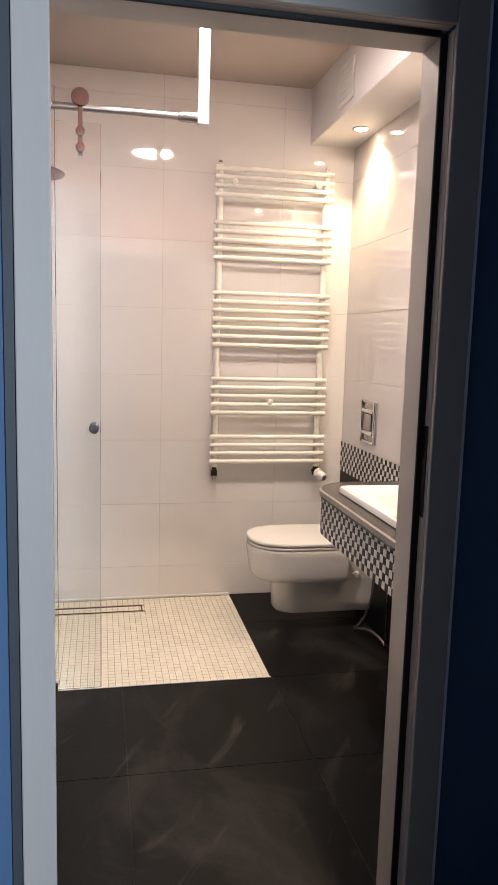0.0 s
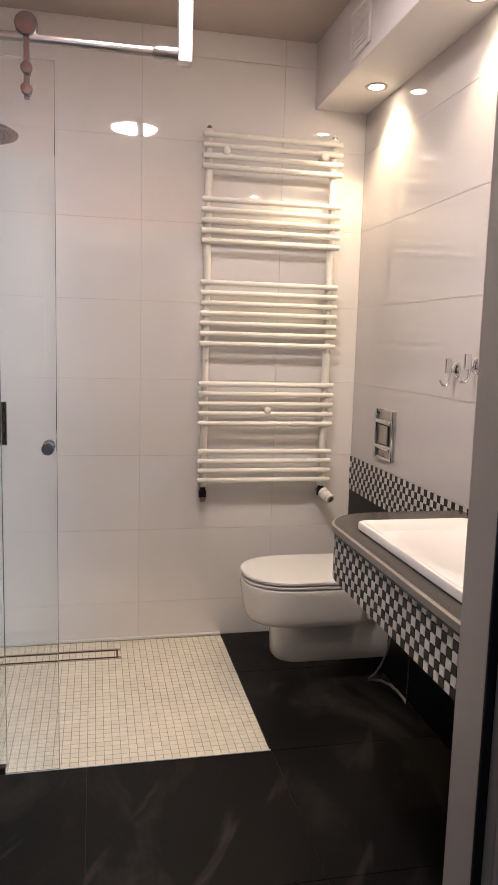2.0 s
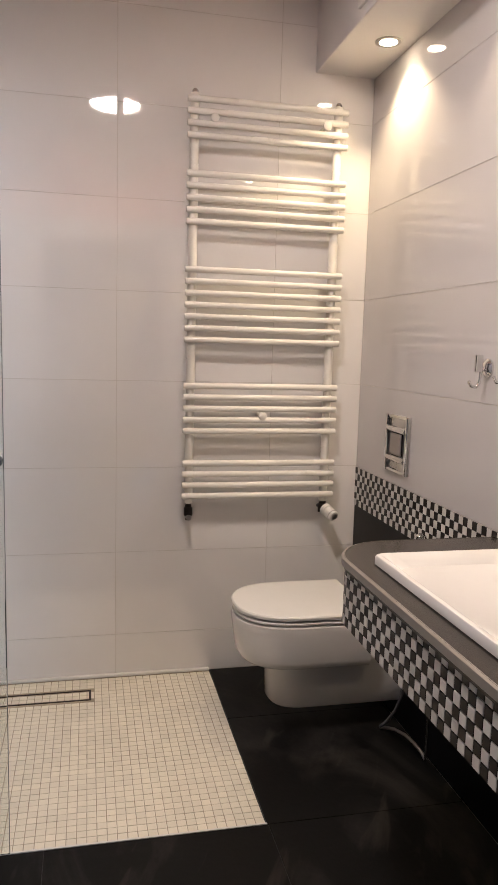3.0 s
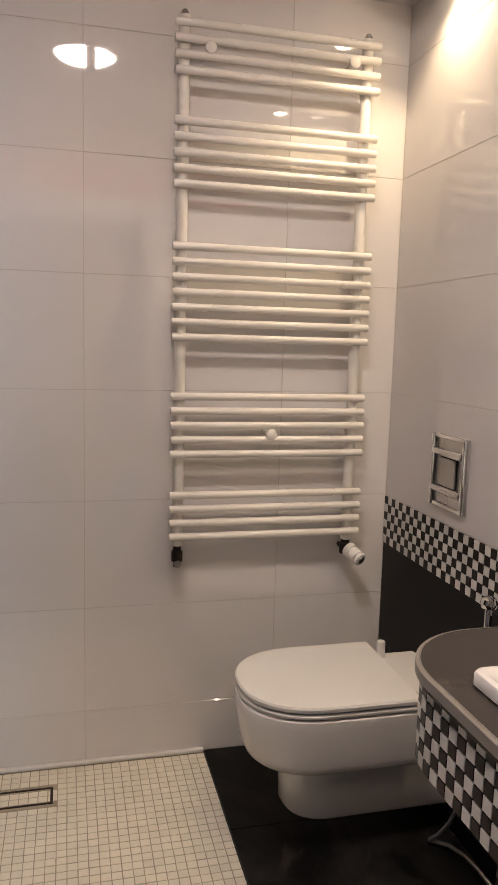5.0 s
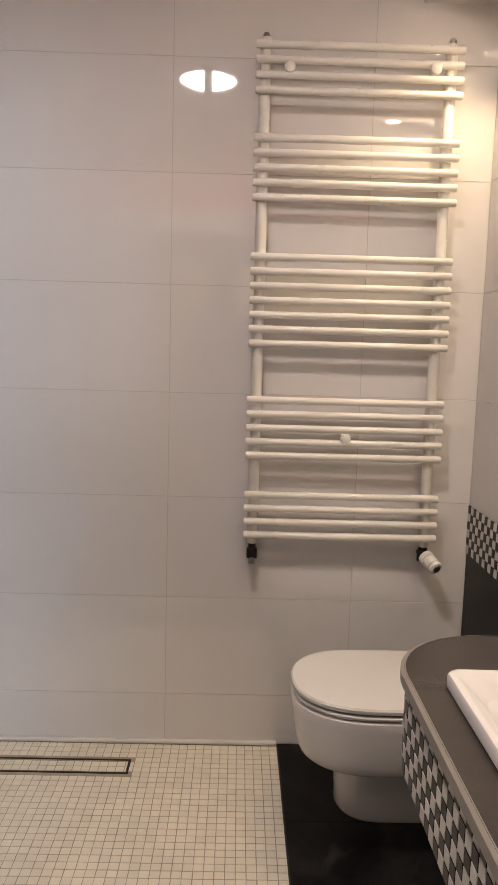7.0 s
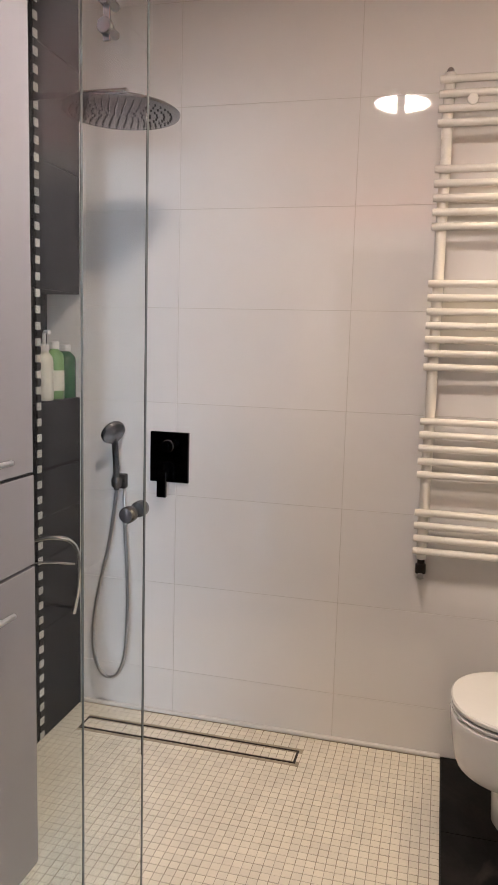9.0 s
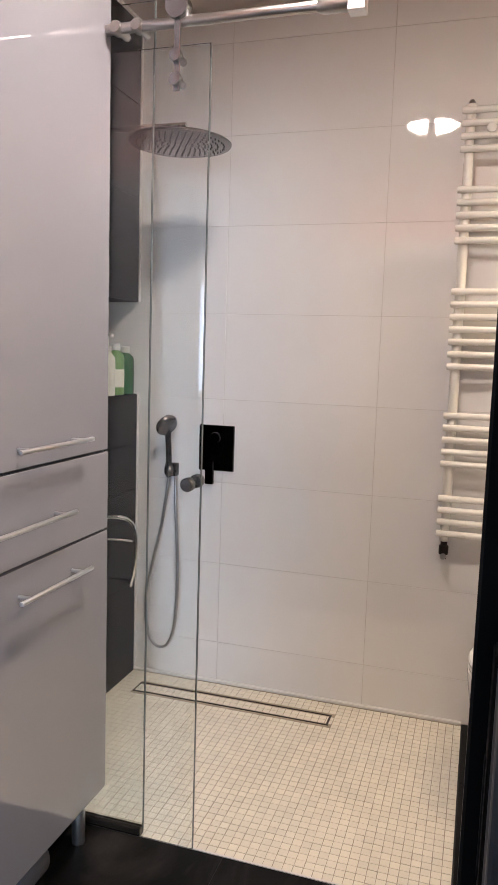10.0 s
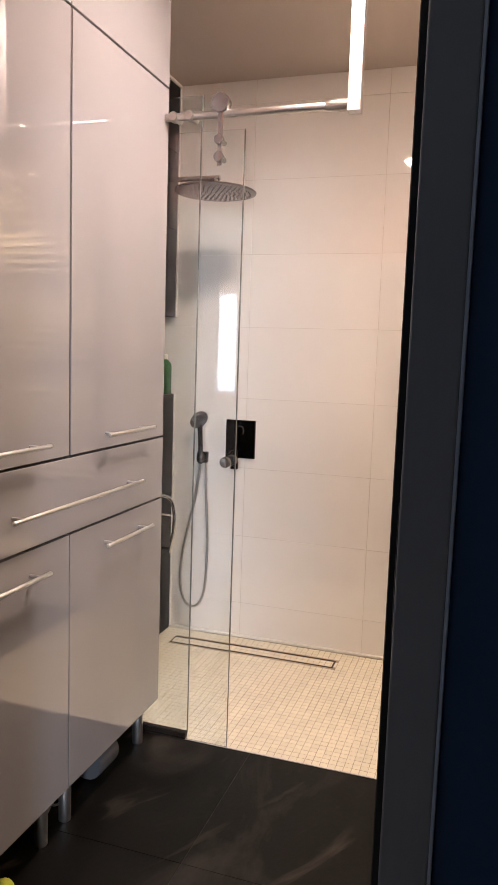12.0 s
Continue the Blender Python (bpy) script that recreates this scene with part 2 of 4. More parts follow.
def loft(sections, smooth=True):
    """A solid through outlines of the same number of points."""
    bm = bmesh.new()
    rings = [[bm.verts.new(p) for p in s] for s in sections]
    n = len(rings[0])
    for a, b in zip(rings, rings[1:]):
        for k in range(n):
            bm.faces.new((a[k], a[(k + 1) % n], b[(k + 1) % n], b[k])).smooth = smooth
    bm.faces.new(rings[0][::-1])
    bm.faces.new(rings[-1])
    return bm


def mesh_of(name, bm, material):
    bmesh.ops.recalc_face_normals(bm, faces=bm.faces)
    crease = 38 if any(f.smooth for f in bm.faces) else 12      # flat-sided things keep flat faces
    me = bpy.data.meshes.new(name)
    bm.to_mesh(me)
    bm.free()
    me.set_sharp_from_angle(angle=radians(crease))
    me.materials.append(material)
    return me


def thing(name, at, label, category, group=""):
    ob = new(name)
    ob.empty_display_size = 0.05
    ob.matrix_basis = Matrix.Translation(at)
    return tagged(ob, label, category, group)


def part(name, bm, material, parent, label=""):
    ob = new(name, mesh_of(name, bm, material))
    ob.parent = parent
    if parent.type == "EMPTY":
        ob.matrix_parent_inverse = parent.matrix_basis.inverted()
    return tagged(ob, label)


def structure(name, bm, material, label, category):
    return tagged(new(name, mesh_of(name, bm, material)), label, category, kind="structure")


def pieces(name, mesh, places, parent):
    """Alike pieces on one mesh, each an object of its own."""
    for p in places:
        ob = new(name, mesh)
        ob.location = p
        ob.parent = parent


# ---- the large structure ----
FLOOR_Z = -0.12
floor = structure("floor", box(WEST - 0.2, EAST + 0.2, DOORWALL0, NORTH + 0.15, FLOOR_Z, -0.0024), DARKGROUT, "black slate tile floor with a cream mosaic shower area", "floor")
hall_floor = structure("floor_hall", box(-1.6, 3.2, -2.4, DOORWALL0, FLOOR_Z, 0.0), WOODFLOOR, "unseen brown hall floor, darkened to cut bounce", "floor")
wall_north = structure("wall_north", box(WEST - 0.35, EAST + 0.2, NORTH + 0.0018, NORTH + 0.2, FLOOR_Z, CEIL + 0.1), GROUT, "end wall of glossy white rectangular tiles", "wall")
wall_east = structure("wall_east", box(EAST + 0.0018, EAST + 0.2, DOORWALL1, NORTH + 0.0018, FLOOR_Z, CEIL + 0.1), GROUT, "side wall of glossy white tiles above a dark dado", "wall")
NICHE = (3.83, 1.177, 1.546, 0.14)      # start along y, bottom, top, depth
bm = box(WEST - 0.34, WEST - 0.008, DOORWALL1, NICHE[0], FLOOR_Z, CEIL + 0.1)
bx(bm, WEST - 0.34, WEST - 0.008, NICHE[0], NORTH + 0.008, FLOOR_Z, NICHE[1])
bx(bm, WEST - 0.34, WEST - 0.008, NICHE[0], NORTH + 0.008, NICHE[2], CEIL + 0.1)
bx(bm, WEST - 0.34, WEST - NICHE[3], NICHE[0], NORTH + 0.008, NICHE[1], NICHE[2])
wall_west = structure("wall_west", bm, DARKGROUT, "anthracite tiled shower wall with a recessed shelf", "wall")
DOOR_L, DOOR_R, DOOR_H = 0.2, 1.0, 1.974
bm = box(-1.6, DOOR_L, DOORWALL0, DOORWALL1, FLOOR_Z, CEIL + 0.1)
bx(bm, DOOR_R, 3.2, DOORWALL0, DOORWALL1, FLOOR_Z, CEIL + 0.1)
bx(bm, DOOR_L, DOOR_R, DOORWALL0, DOORWALL1, DOOR_H + 0.012, CEIL + 0.1)
structure("wall_south", bm, BLUEWALL, "blue painted hall wall round the bathroom doorway", "wall")
bm = bmesh.new()
for a in ((WEST - 0.3, DOOR_L - 0.02, 0.0, 2.1), (DOOR_R + 0.02, EAST, 0.0, 2.1), (DOOR_L - 0.02, DOOR_R + 0.02, DOOR_H + 0.032, 2.1)):
    bx(bm, a[0], a[1], DOORWALL1 + 0.001, DOORWALL1 + 0.009, a[2], a[3])
structure("wall_south_tiling", bm, TILE, "white tiled inner face of the door wall", "wall")
structure("wall_south_paint", box(WEST - 0.3, EAST, DOORWALL1 + 0.001, DOORWALL1 + 0.007, 2.102, CEIL), SALMON, "salmon painted strip above the doorway", "wall")
structure("ceiling", box(WEST - 0.34, EAST + 0.2, DOORWALL1, NORTH + 0.2, CEIL, CEIL + 0.12), PLASTER, "matt pale warm bathroom ceiling", "ceiling")
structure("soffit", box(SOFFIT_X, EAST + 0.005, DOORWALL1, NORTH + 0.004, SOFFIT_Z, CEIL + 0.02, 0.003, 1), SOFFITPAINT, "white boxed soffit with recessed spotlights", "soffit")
# out of view; dark grey so little daylight bounces off it
structure("ceiling_hall", box(-1.6, 3.2, -2.4, DOORWALL0, CEIL, CEIL + 0.12), HALLCEIL, "unseen hall ceiling, dark grey to cut bounce", "ceiling")
# unseen walls added to close the hall, kept dark against bounced daylight
structure("wall_hall_west", box(-1.75, -1.6, -2.4, DOORWALL1, FLOOR_Z, CEIL + 0.1), BOUNCEBLUE, "unseen added hall wall, dark blue to cut bounce", "wall")
structure("wall_hall_east", box(3.2, 3.35, -2.4, DOORWALL1, FLOOR_Z, CEIL + 0.1), BOUNCEBLUE, "unseen added hall wall, dark blue to cut bounce", "wall")
# unseen wall added to shadow the right casing from the window
structure("hall_light_block", box(1.3, 3.2, -0.7, -0.55, FLOOR_Z, CEIL + 0.1), BOUNCEBLUE, "unseen added wall that keeps window light off the right casing", "wall")
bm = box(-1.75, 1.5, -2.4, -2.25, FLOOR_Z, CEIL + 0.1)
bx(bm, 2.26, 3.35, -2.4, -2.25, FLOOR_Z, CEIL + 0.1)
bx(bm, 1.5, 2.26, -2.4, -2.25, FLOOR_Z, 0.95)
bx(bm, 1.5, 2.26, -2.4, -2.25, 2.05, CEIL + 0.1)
structure("wall_hall_south", bm, BOUNCEBLUE, "unseen dark blue wall round the window that lights the hall", "wall")

window_1 = thing("window_1", (1.88, -2.33, 0.95), "white framed window that lights the hall", "window")
window_1["kind"] = "structure"
for a in ((1.5, 2.26, 0.95, 1.0), (1.5, 2.26, 2.0, 2.05), (1.5, 1.55, 1.0, 2.0), (2.21, 2.26, 1.0, 2.0), (1.865, 1.895, 1.0, 2.0)):
    part("window_frame", box(a[0], a[1], -2.36, -2.31, a[2], a[3], 0.003, 1), PLASTICWHITE, window_1)
part("window_sill", box(1.46, 2.3, -2.27, -2.16, 0.925, 0.95, 0.004), PLASTICWHITE, window_1)

# ---- door frame ----
frame_1 = thing("door_frame", (0.6, DOORWALL0, 0), "taupe rebated door frame with flat casings in the doorway", "door frame")
frame_1["kind"] = "structure"
REB = 1.837
LX, RX = 0.208, 0.985
part("jamb", box(RX, DOOR_R + 0.02, REB + 0.006, DOORWALL1 + 0.004, 0, DOOR_H - 0.006, 0.002, 1), FRAMEPAINT, frame_1)
part("jamb", box(RX + 0.013, DOOR_R + 0.02, DOORWALL0 - 0.002, REB, 0, DOOR_H, 0.002, 1), FRAMEPAINT, frame_1)
part("jamb", box(DOOR_L - 0.02, LX, REB + 0.006, DOORWALL1 + 0.004, 0, DOOR_H - 0.006, 0.002, 1), FRAMEPAINT, frame_1)
part("jamb", box(DOOR_L - 0.02, LX - 0.013, DOORWALL0 - 0.002, REB, 0, DOOR_H, 0.002, 1), FRAMEPAINT, frame_1)
part("head", box(LX - 0.013, RX + 0.013, REB + 0.006, DOORWALL1 + 0.004, DOOR_H - 0.006, DOOR_H + 0.03, 0.002, 1), FRAMEPAINT, frame_1)
part("head", box(LX - 0.013, RX + 0.013, DOORWALL0 - 0.002, REB, DOOR_H + 0.004, DOOR_H + 0.03, 0.002, 1), FRAMEPAINT, frame_1)
part("seal", box(RX - 0.001, RX + 0.016, REB, REB + 0.007, 0, DOOR_H, 0.002, 1), SEAL, frame_1, "black rubber seal")
part("seal", box(LX - 0.016, LX + 0.001, REB, REB + 0.007, 0, DOOR_H, 0.002, 1), SEAL, frame_1, "black rubber seal")
part("seal", box(LX, RX, REB, REB + 0.007, DOOR_H - 0.007, DOOR_H + 0.008, 0.002, 1), SEAL, frame_1, "black rubber seal")
CAS = 0.067
part("casing", box(RX + 0.014, RX + 0.014 + CAS, DOORWALL0 - 0.014, DOORWALL0 - 0.001, 0, DOOR_H + CAS, 0.003), FRAMEPAINT, frame_1)
part("casing_edge", box(0.135, 0.1555, DOORWALL0 - 0.006, DOORWALL0 - 0.001, 0, DOOR_H + CAS, 0.001, 1), DARKEDGE, frame_1, "dark strip beside the casing")
part("casing", box(0.156, 0.223, DOORWALL0 - 0.014, DOORWALL0 - 0.001, 0, DOOR_H + CAS, 0.003), FRAMEPAINT, frame_1)
part("casing", box(0.2235, RX + 0.0135, DOORWALL0 - 0.014, DOORWALL0 - 0.001, DOOR_H + 0.004, DOOR_H + CAS, 0.003), FRAMEPAINT, frame_1)
part("casing_edge", box(RX + 0.0145 + CAS, RX + 0.0195 + CAS, DOORWALL0 - 0.016, DOORWALL0 - 0.001, 0, DOOR_H + CAS, 0.001, 1), PALEEDGE, frame_1, "thin pale edge strip of the casing")
part("strike_plate", box(RX + 0.0105, RX + 0.0145, DOORWALL0 + 0.006, DOORWALL0 + 0.028, 0.98, 1.18, 0.0015), DARKMETAL, frame_1, "dark oval strike plate")
# no hole is cut; a black block gives the opening its shade
part("latch_hole_shade", box(RX + 0.0095, RX + 0.0125, DOORWALL0 + 0.011, DOORWALL0 + 0.022, 1.03, 1.11, 0.001, 1), SEAL, frame_1, "black block painting the shade in the latch opening")

# ---- lamps ----
ceiling_lamp = thing("ceiling_lamp", (0.65, 2.76, CEIL), "round flush ceiling lamp with lit opal glass", "lamp")
part("base_plate", turned([(0.178, 0), (0.178, -0.042), (0.172, -0.052), (0.134, -0.052), (0.13, -0.034)], (0.65, 2.76, CEIL), seg=48), ENAMEL, ceiling_lamp)
part("diffuser", turned([(0.127, -0.036), (0.127, -0.044), (0.115, -0.053), (0.08, -0.06), (0.0, -0.063)], (0.65, 2.76, CEIL), seg=48), LAMPGLASS, ceiling_lamp, "glowing opal glass")
for sy, share in ((3.765, 1.0), (2.98, 0.55), (2.2, 0.45)):
    s = thing("spotlight", (1.497, sy, SOFFIT_Z), "small recessed round spotlight, lit, in the soffit", "spotlight", "soffit spotlights")
    part("ring", turned([(0.044, 0.002), (0.044, -0.004), (0.038, -0.006), (0.031, -0.004), (0.03, 0.001)], (1.497, sy, SOFFIT_Z)), STEEL, s, "brushed steel ring")
    part("bulb", turned([(0.028, 0.001), (0.028, -0.003), (0.02, -0.005), (0.0, -0.006)], (1.497, sy, SOFFIT_Z)), BULB, s, "glowing halogen bulb")
    lamp("spotlight_beam", "SPOT", look((1.497, sy, SOFFIT_Z - 0.012), (1.5, sy, 0)), SPOT_WATTS * share, (1.0, 0.78, 0.47), cone=(118, 0.55), radius=0.02)

# ---- ventilation grille on the soffit ----
vent = thing("air_vent", (SOFFIT_X, 3.54, 2.46), "white ventilation grille on the side of the soffit", "vent")
vy0, vy1, vz0, vz1 = 3.45, 3.64, 2.375, 2.54
bm = bmesh.new()
for a in ((vy0, vy1, vz0, vz0 + 0.018), (vy0, vy1, vz1 - 0.018, vz1), (vy0, vy0 + 0.018, vz0 + 0.018, vz1 - 0.018), (vy1 - 0.018, vy1, vz0 + 0.018, vz1 - 0.018)):
    bx(bm, SOFFIT_X - 0.012, SOFFIT_X - 0.0005, *a, 0.002, 1)
part("frame", bm, PLASTICWHITE, vent)
for i in range(8):
    part("slat", box(SOFFIT_X - 0.009, SOFFIT_X - 0.0005, vy0 + 0.018, vy1 - 0.018, vz0 + 0.024 + i * 0.0155, vz0 + 0.0375 + i * 0.0155), PLASTICWHITE, vent)


# ---- towel radiator ----
RY = 4.035
radiator = thing("towel_radiator", (1.158, NORTH, 0.7), "tall ivory towel radiator with round bars in five groups", "radiator")
for x in (0.885, 1.428):
    up = part("upright", rod((x, RY + 0.018, 0.705), (x, RY + 0.018, 2.21), 0.0165, 20, 0.004), ENAMEL, radiator)
    part("end_cap", turned([(0.012, 0), (0.012, 0.008), (0.008, 0.014), (0.0, 0.016)], (x, RY + 0.018, 2.209), seg=16), CHROME, up, "chrome bleed cap")
bar_mesh = mesh_of("bar", rod((-0.302, 0, 0), (0.302, 0, 0), 0.0115, 14, 0.003), ENAMEL)
zs = [2.185 - 0.0417 * i for i in range(4)] + [1.927 - 0.0422 * i for i in range(5)] + [1.587 - 0.0427 * i for i in range(7)] + [1.159 - 0.0427 * i for i in range(5)] + [0.864 - 0.0423 * i for i in range(4)]
for z in zs:
    ob = new("bar", bar_mesh)
    ob.parent = radiator
    ob.matrix_parent_inverse = radiator.matrix_basis.inverted()
    ob.location = (1.158, RY - 0.004, z)
for x, z in ((0.954, 2.122), (1.377, 2.13), (1.162, 1.047)):
    k = part("wall_mount", turned([(0.013, 0.004), (0.0155, 0.0), (0.0165, -0.006), (0.0155, -0.011), (0.01, -0.014), (0, -0.015)], (x, RY - 0.008, z), "y", 20), ENAMEL, radiator, "round ivory wall mount button")
    part("stem", rod((x, RY - 0.004, z), (x, NORTH - 0.001, z), 0.008, 12), ENAMEL, k)
# valves
v = part("lower_valve", turned([(0.012, 0.03), (0.012, 0.012), (0.017, 0.008), (0.017, -0.022), (0.011, -0.026), (0.011, -0.04), (0, -0.042)], (0.885, RY + 0.018, 0.68), seg=18), DARKMETAL, radiator, "dark bronze return valve")
part("cap", turned([(0.011, 0.02), (0.011, 0.0), (0.009, -0.004), (0, -0.005)], (0.885, RY - 0.004, 0.652), "y", 18), STEEL, v, "small round steel cap")
part("pipe", rod((0.885, RY + 0.02, 0.672), (0.885, NORTH, 0.672), 0.009, 12), DARKMETAL, v)
v = part("thermostat_valve", turned([(0.014, 0.035), (0.014, 0.006), (0.018, 0.002), (0.018, -0.03), (0, -0.032)], (1.428, RY + 0.018, 0.69), seg=18), DARKMETAL, radiator, "dark bronze valve body")
part("pipe", rod((1.428, RY + 0.02, 0.675), (1.428, NORTH, 0.675), 0.009, 12), DARKMETAL, v)
h0, h1 = Vector((1.432, RY + 0.002, 0.678)), Vector((1.455, RY - 0.055, 0.655))
part("thermostat_head", sweep(bmesh.new(), [h0.lerp(h1, f) for f in (0, 0.04, 0.3, 0.34, 0.38, 0.9, 0.98, 1)], [0.018, 0.024, 0.0245, 0.02, 0.0225, 0.022, 0.019, 0.014], 24), PLASTICWHITE, v, "white thermostat head")
part("end_cap", sweep(bmesh.new(), [h0.lerp(h1, f) for f in (0.99, 1.0, 1.03, 1.04)], [0.0135, 0.0125, 0.012, 0.009], 24), STEEL, v, "grey end cap of the thermostat")
part("scale_ring", sweep(bmesh.new(), [h0.lerp(h1, f) for f in (0.78, 0.785, 0.825, 0.83)], [0.0224, 0.0228, 0.0228, 0.0222], 24), STEEL, v, "thin grey scale ring")


def rounded(x0, x1, y0, y1, r, z, n=6):
    pts = []
    for cx, cy, a0 in ((x1 - r, y1 - r, 0), (x0 + r, y1 - r, 90), (x0 + r, y0 + r, 180), (x1 - r, y0 + r, 270)):
        for k in range(n + 1):
            a = radians(a0 + 90 * k / n)
            pts.append((cx + r * math.cos(a), cy + r * math.sin(a), z))
    return pts


# ---- toilet ----
def dee(tip, back, half, cy, z, n=22, round_back=0.0):
    """A D outline: rounded front towards -x, straight back."""
    pts = []
    reach = min(half * 1.15, back - tip - 0.02)
    for k in range(n + 1):
        a = -math.pi / 2 + math.pi * k / n
        c, s = math.cos(a), math.sin(a)
        pts.append((tip + reach * (1 - abs(c) ** 0.86), cy - half * (abs(s) ** 0.86) * (1 if s > 0 else -1), z))
    pts.append((back, cy - half, z))
    pts.append((back, cy + half, z))
    return pts


TC = 3.675
toilet = thing("toilet", (1.584, TC, 0.09), "white wall-hung toilet with a closed lid above a black floor", "toilet")
BOWL = ((1.07, 0.13, 0.25), (1.032, 0.157, 0.2505), (1.021, 0.164, 0.2535), (1.015, 0.168, 0.26), (1.008, 0.172, 0.278), (1.003, 0.176, 0.31), (0.998, 0.179, 0.345), (0.994, 0.182, 0.375), (0.992, 0.183, 0.392), (0.994, 0.182, 0.402), (1.004, 0.174, 0.405))
part("bowl", loft([dee(tip, 1.437, half, TC, z) for tip, half, z in BOWL]), CERAMIC, toilet)
part("shroud", loft([dee(1.15, 1.578, 0.075, TC, 0.08), dee(1.128, 1.582, 0.095, TC, 0.083), dee(1.12, 1.584, 0.103, TC, 0.095), dee(1.118, 1.584, 0.108, TC, 0.16), dee(1.115, 1.584, 0.115, TC, 0.24), dee(1.112, 1.584, 0.118, TC, 0.256)]), CERAMIC, toilet)
part("rear_deck", loft([rounded(1.425, 1.584, TC - 0.118, TC + 0.118, 0.012, z, 4) for z in (0.25, 0.3)] + [rounded(1.425, 1.584, TC - 0.135, TC + 0.175, 0.012, z, 4) for z in (0.36, 0.4)] + [rounded(1.43, 1.582, TC - 0.13, TC + 0.17, 0.01, 0.405, 4)]), CERAMIC, toilet)
part("seat", loft([dee(1.002, 1.42, 0.175, TC, 0.409), dee(0.996, 1.42, 0.181, TC, 0.411), dee(0.995, 1.42, 0.182, TC, 0.417), dee(1.0, 1.42, 0.177, TC, 0.421)]), SEATPLASTIC, toilet)
part("lid", loft([dee(1.0, 1.43, 0.177, TC, 0.425), dee(0.994, 1.432, 0.183, TC, 0.428), dee(0.993, 1.433, 0.184, TC, 0.437), dee(0.997, 1.43, 0.18, TC, 0.442), dee(1.02, 1.415, 0.16, TC, 0.4445)]), SEATPLASTIC, toilet, "closed ivory plastic lid")
part("hinge", turned([(0.013, 0), (0.013, 0.045), (0.011, 0.05), (0, 0.051)], (1.465, TC + 0.15, 0.404), seg=18), SEATPLASTIC, toilet, "ivory hinge post")
part("hinge", turned([(0.013, 0), (0.013, 0.014), (0.011, 0.018), (0, 0.019)], (1.465, TC - 0.11, 0.404), seg=18), SEATPLASTIC, toilet)
part("side_bolt", turned([(0.016, 0.01), (0.016, -0.008), (0.012, -0.013), (0, -0.014)], (1.5, TC - 0.118, 0.27), "y", 16), PLASTICWHITE, toilet, "white side bolt cap")

# ---- flush plate ----
flush = thing("flush_plate", (EAST, 3.69, 0.98), "brushed steel flush plate on the tiled wall", "flush plate")
fy0, fy1, fz0, fz1, fx = 3.605, 3.785, 0.88, 1.085, EAST
fm = (fy0 + fy1) / 2
part("plate", box(fx - 0.008, fx + 0.001, fy0, fy1, fz0, fz1, 0.003), FLUSHSTEEL, flush)
for y in (fy0, fy1 - 0.014):
    part("rim", box(fx - 0.018, fx - 0.0085, y, y + 0.014, fz0, fz1, 0.004), CHROME, flush, "raised polished rim")
for z0, z1 in ((fz0, fz0 + 0.012), (fz1 - 0.012, fz1)):
    part("rim", box(fx - 0.014, fx - 0.0085, fy0 + 0.0145, fy1 - 0.0145, z0, z1, 0.003), CHROME, flush, "raised polished rim")
for z in (fz0 + 0.05, fz1 - 0.05):
    part("bar", rod((fx - 0.011, fy0 + 0.015, z), (fx - 0.011, fy1 - 0.015, z), 0.0115, 20, 0.002), CHROME, flush, "half-round chrome bar")
# black sheet behind the button draws the shade of its gap
part("button_gap_shade", box(fx - 0.0105, fx - 0.0085, fm - 0.0455, fm + 0.0455, fz0 + 0.0625, fz1 - 0.0625), SEAL, flush, "black sheet painting the shade in the button gap")
part("button", box(fx - 0.017, fx - 0.011, fm - 0.044, fm + 0.044, fz0 + 0.064, fz1 - 0.064, 0.0025), FLUSHSTEEL, flush, "polished push button")

# ---- towel hooks ----
for y, z in ((3.135, 1.27), (3.01, 1.287)):
    hk = thing("towel_hook", (EAST, y, z), "chrome double towel hook with a round rosette on white tile", "hook", "chrome towel hooks")
    part("rosette", turned([(0.026, 0.0), (0.026, -0.006), (0.018, -0.013), (0.009, -0.016)], (EAST + 0.001, y, z), "x", 24), CHROME, hk)
    part("lower_hook", sweep(bmesh.new(), [(EAST - 0.014, y, z), (EAST - 0.024, y, z - 0.012), (EAST - 0.026, y, z - 0.04), (EAST - 0.036, y, z - 0.054), (EAST - 0.05, y, z - 0.05), (EAST - 0.058, y, z - 0.036)], 0.0045, 10), CHROME, hk)
    part("upper_hook", box(EAST - 0.042, EAST - 0.02, y - 0.006, y + 0.006, z - 0.012, z + 0.036, 0.003), CHROME, hk)

# ---- vanity: worktop, tiled apron, basin ----
VX, VY, VZ, VR, VS = 1.1, 3.04, 0.82, 0.17, DOORWALL1 + 0.004


def van_line(off=0.0, step=0.02):
    """The front line of the vanity in plan, from the wall round the curved corner and along the front."""
    pts = []
    cx, cy, r = VX + VR, VY - VR, VR - off
    x = EAST
    while x > cx + 1e-6:
        pts.append((x, VY - off))
        x -= step
    n = 14
    for k in range(n + 1):
        a = math.pi / 2 + math.pi / 2 * k / n
        pts.append((cx + r * math.cos(a), cy + r * math.sin(a)))
    pts.append((VX + off, VS))
    return pts


def slab(line, z0, z1):
    outline = line + [(EAST, VS)]
    secs = [[(x, y, z) for x, y in outline] for z in (z0, z1)]
    return loft(secs, False)


vanity = thing("vanity_counter", (1.35, 2.5, 0.64), "curved vanity counter with a black and white mosaic apron", "counter")
part("worktop", slab(van_line(0.002), VZ - 0.03, VZ), WORKTOP, vanity, "grey-brown stone worktop")
bm = bmesh.new()
ins, outs = van_line(0.004), van_line(-0.004)
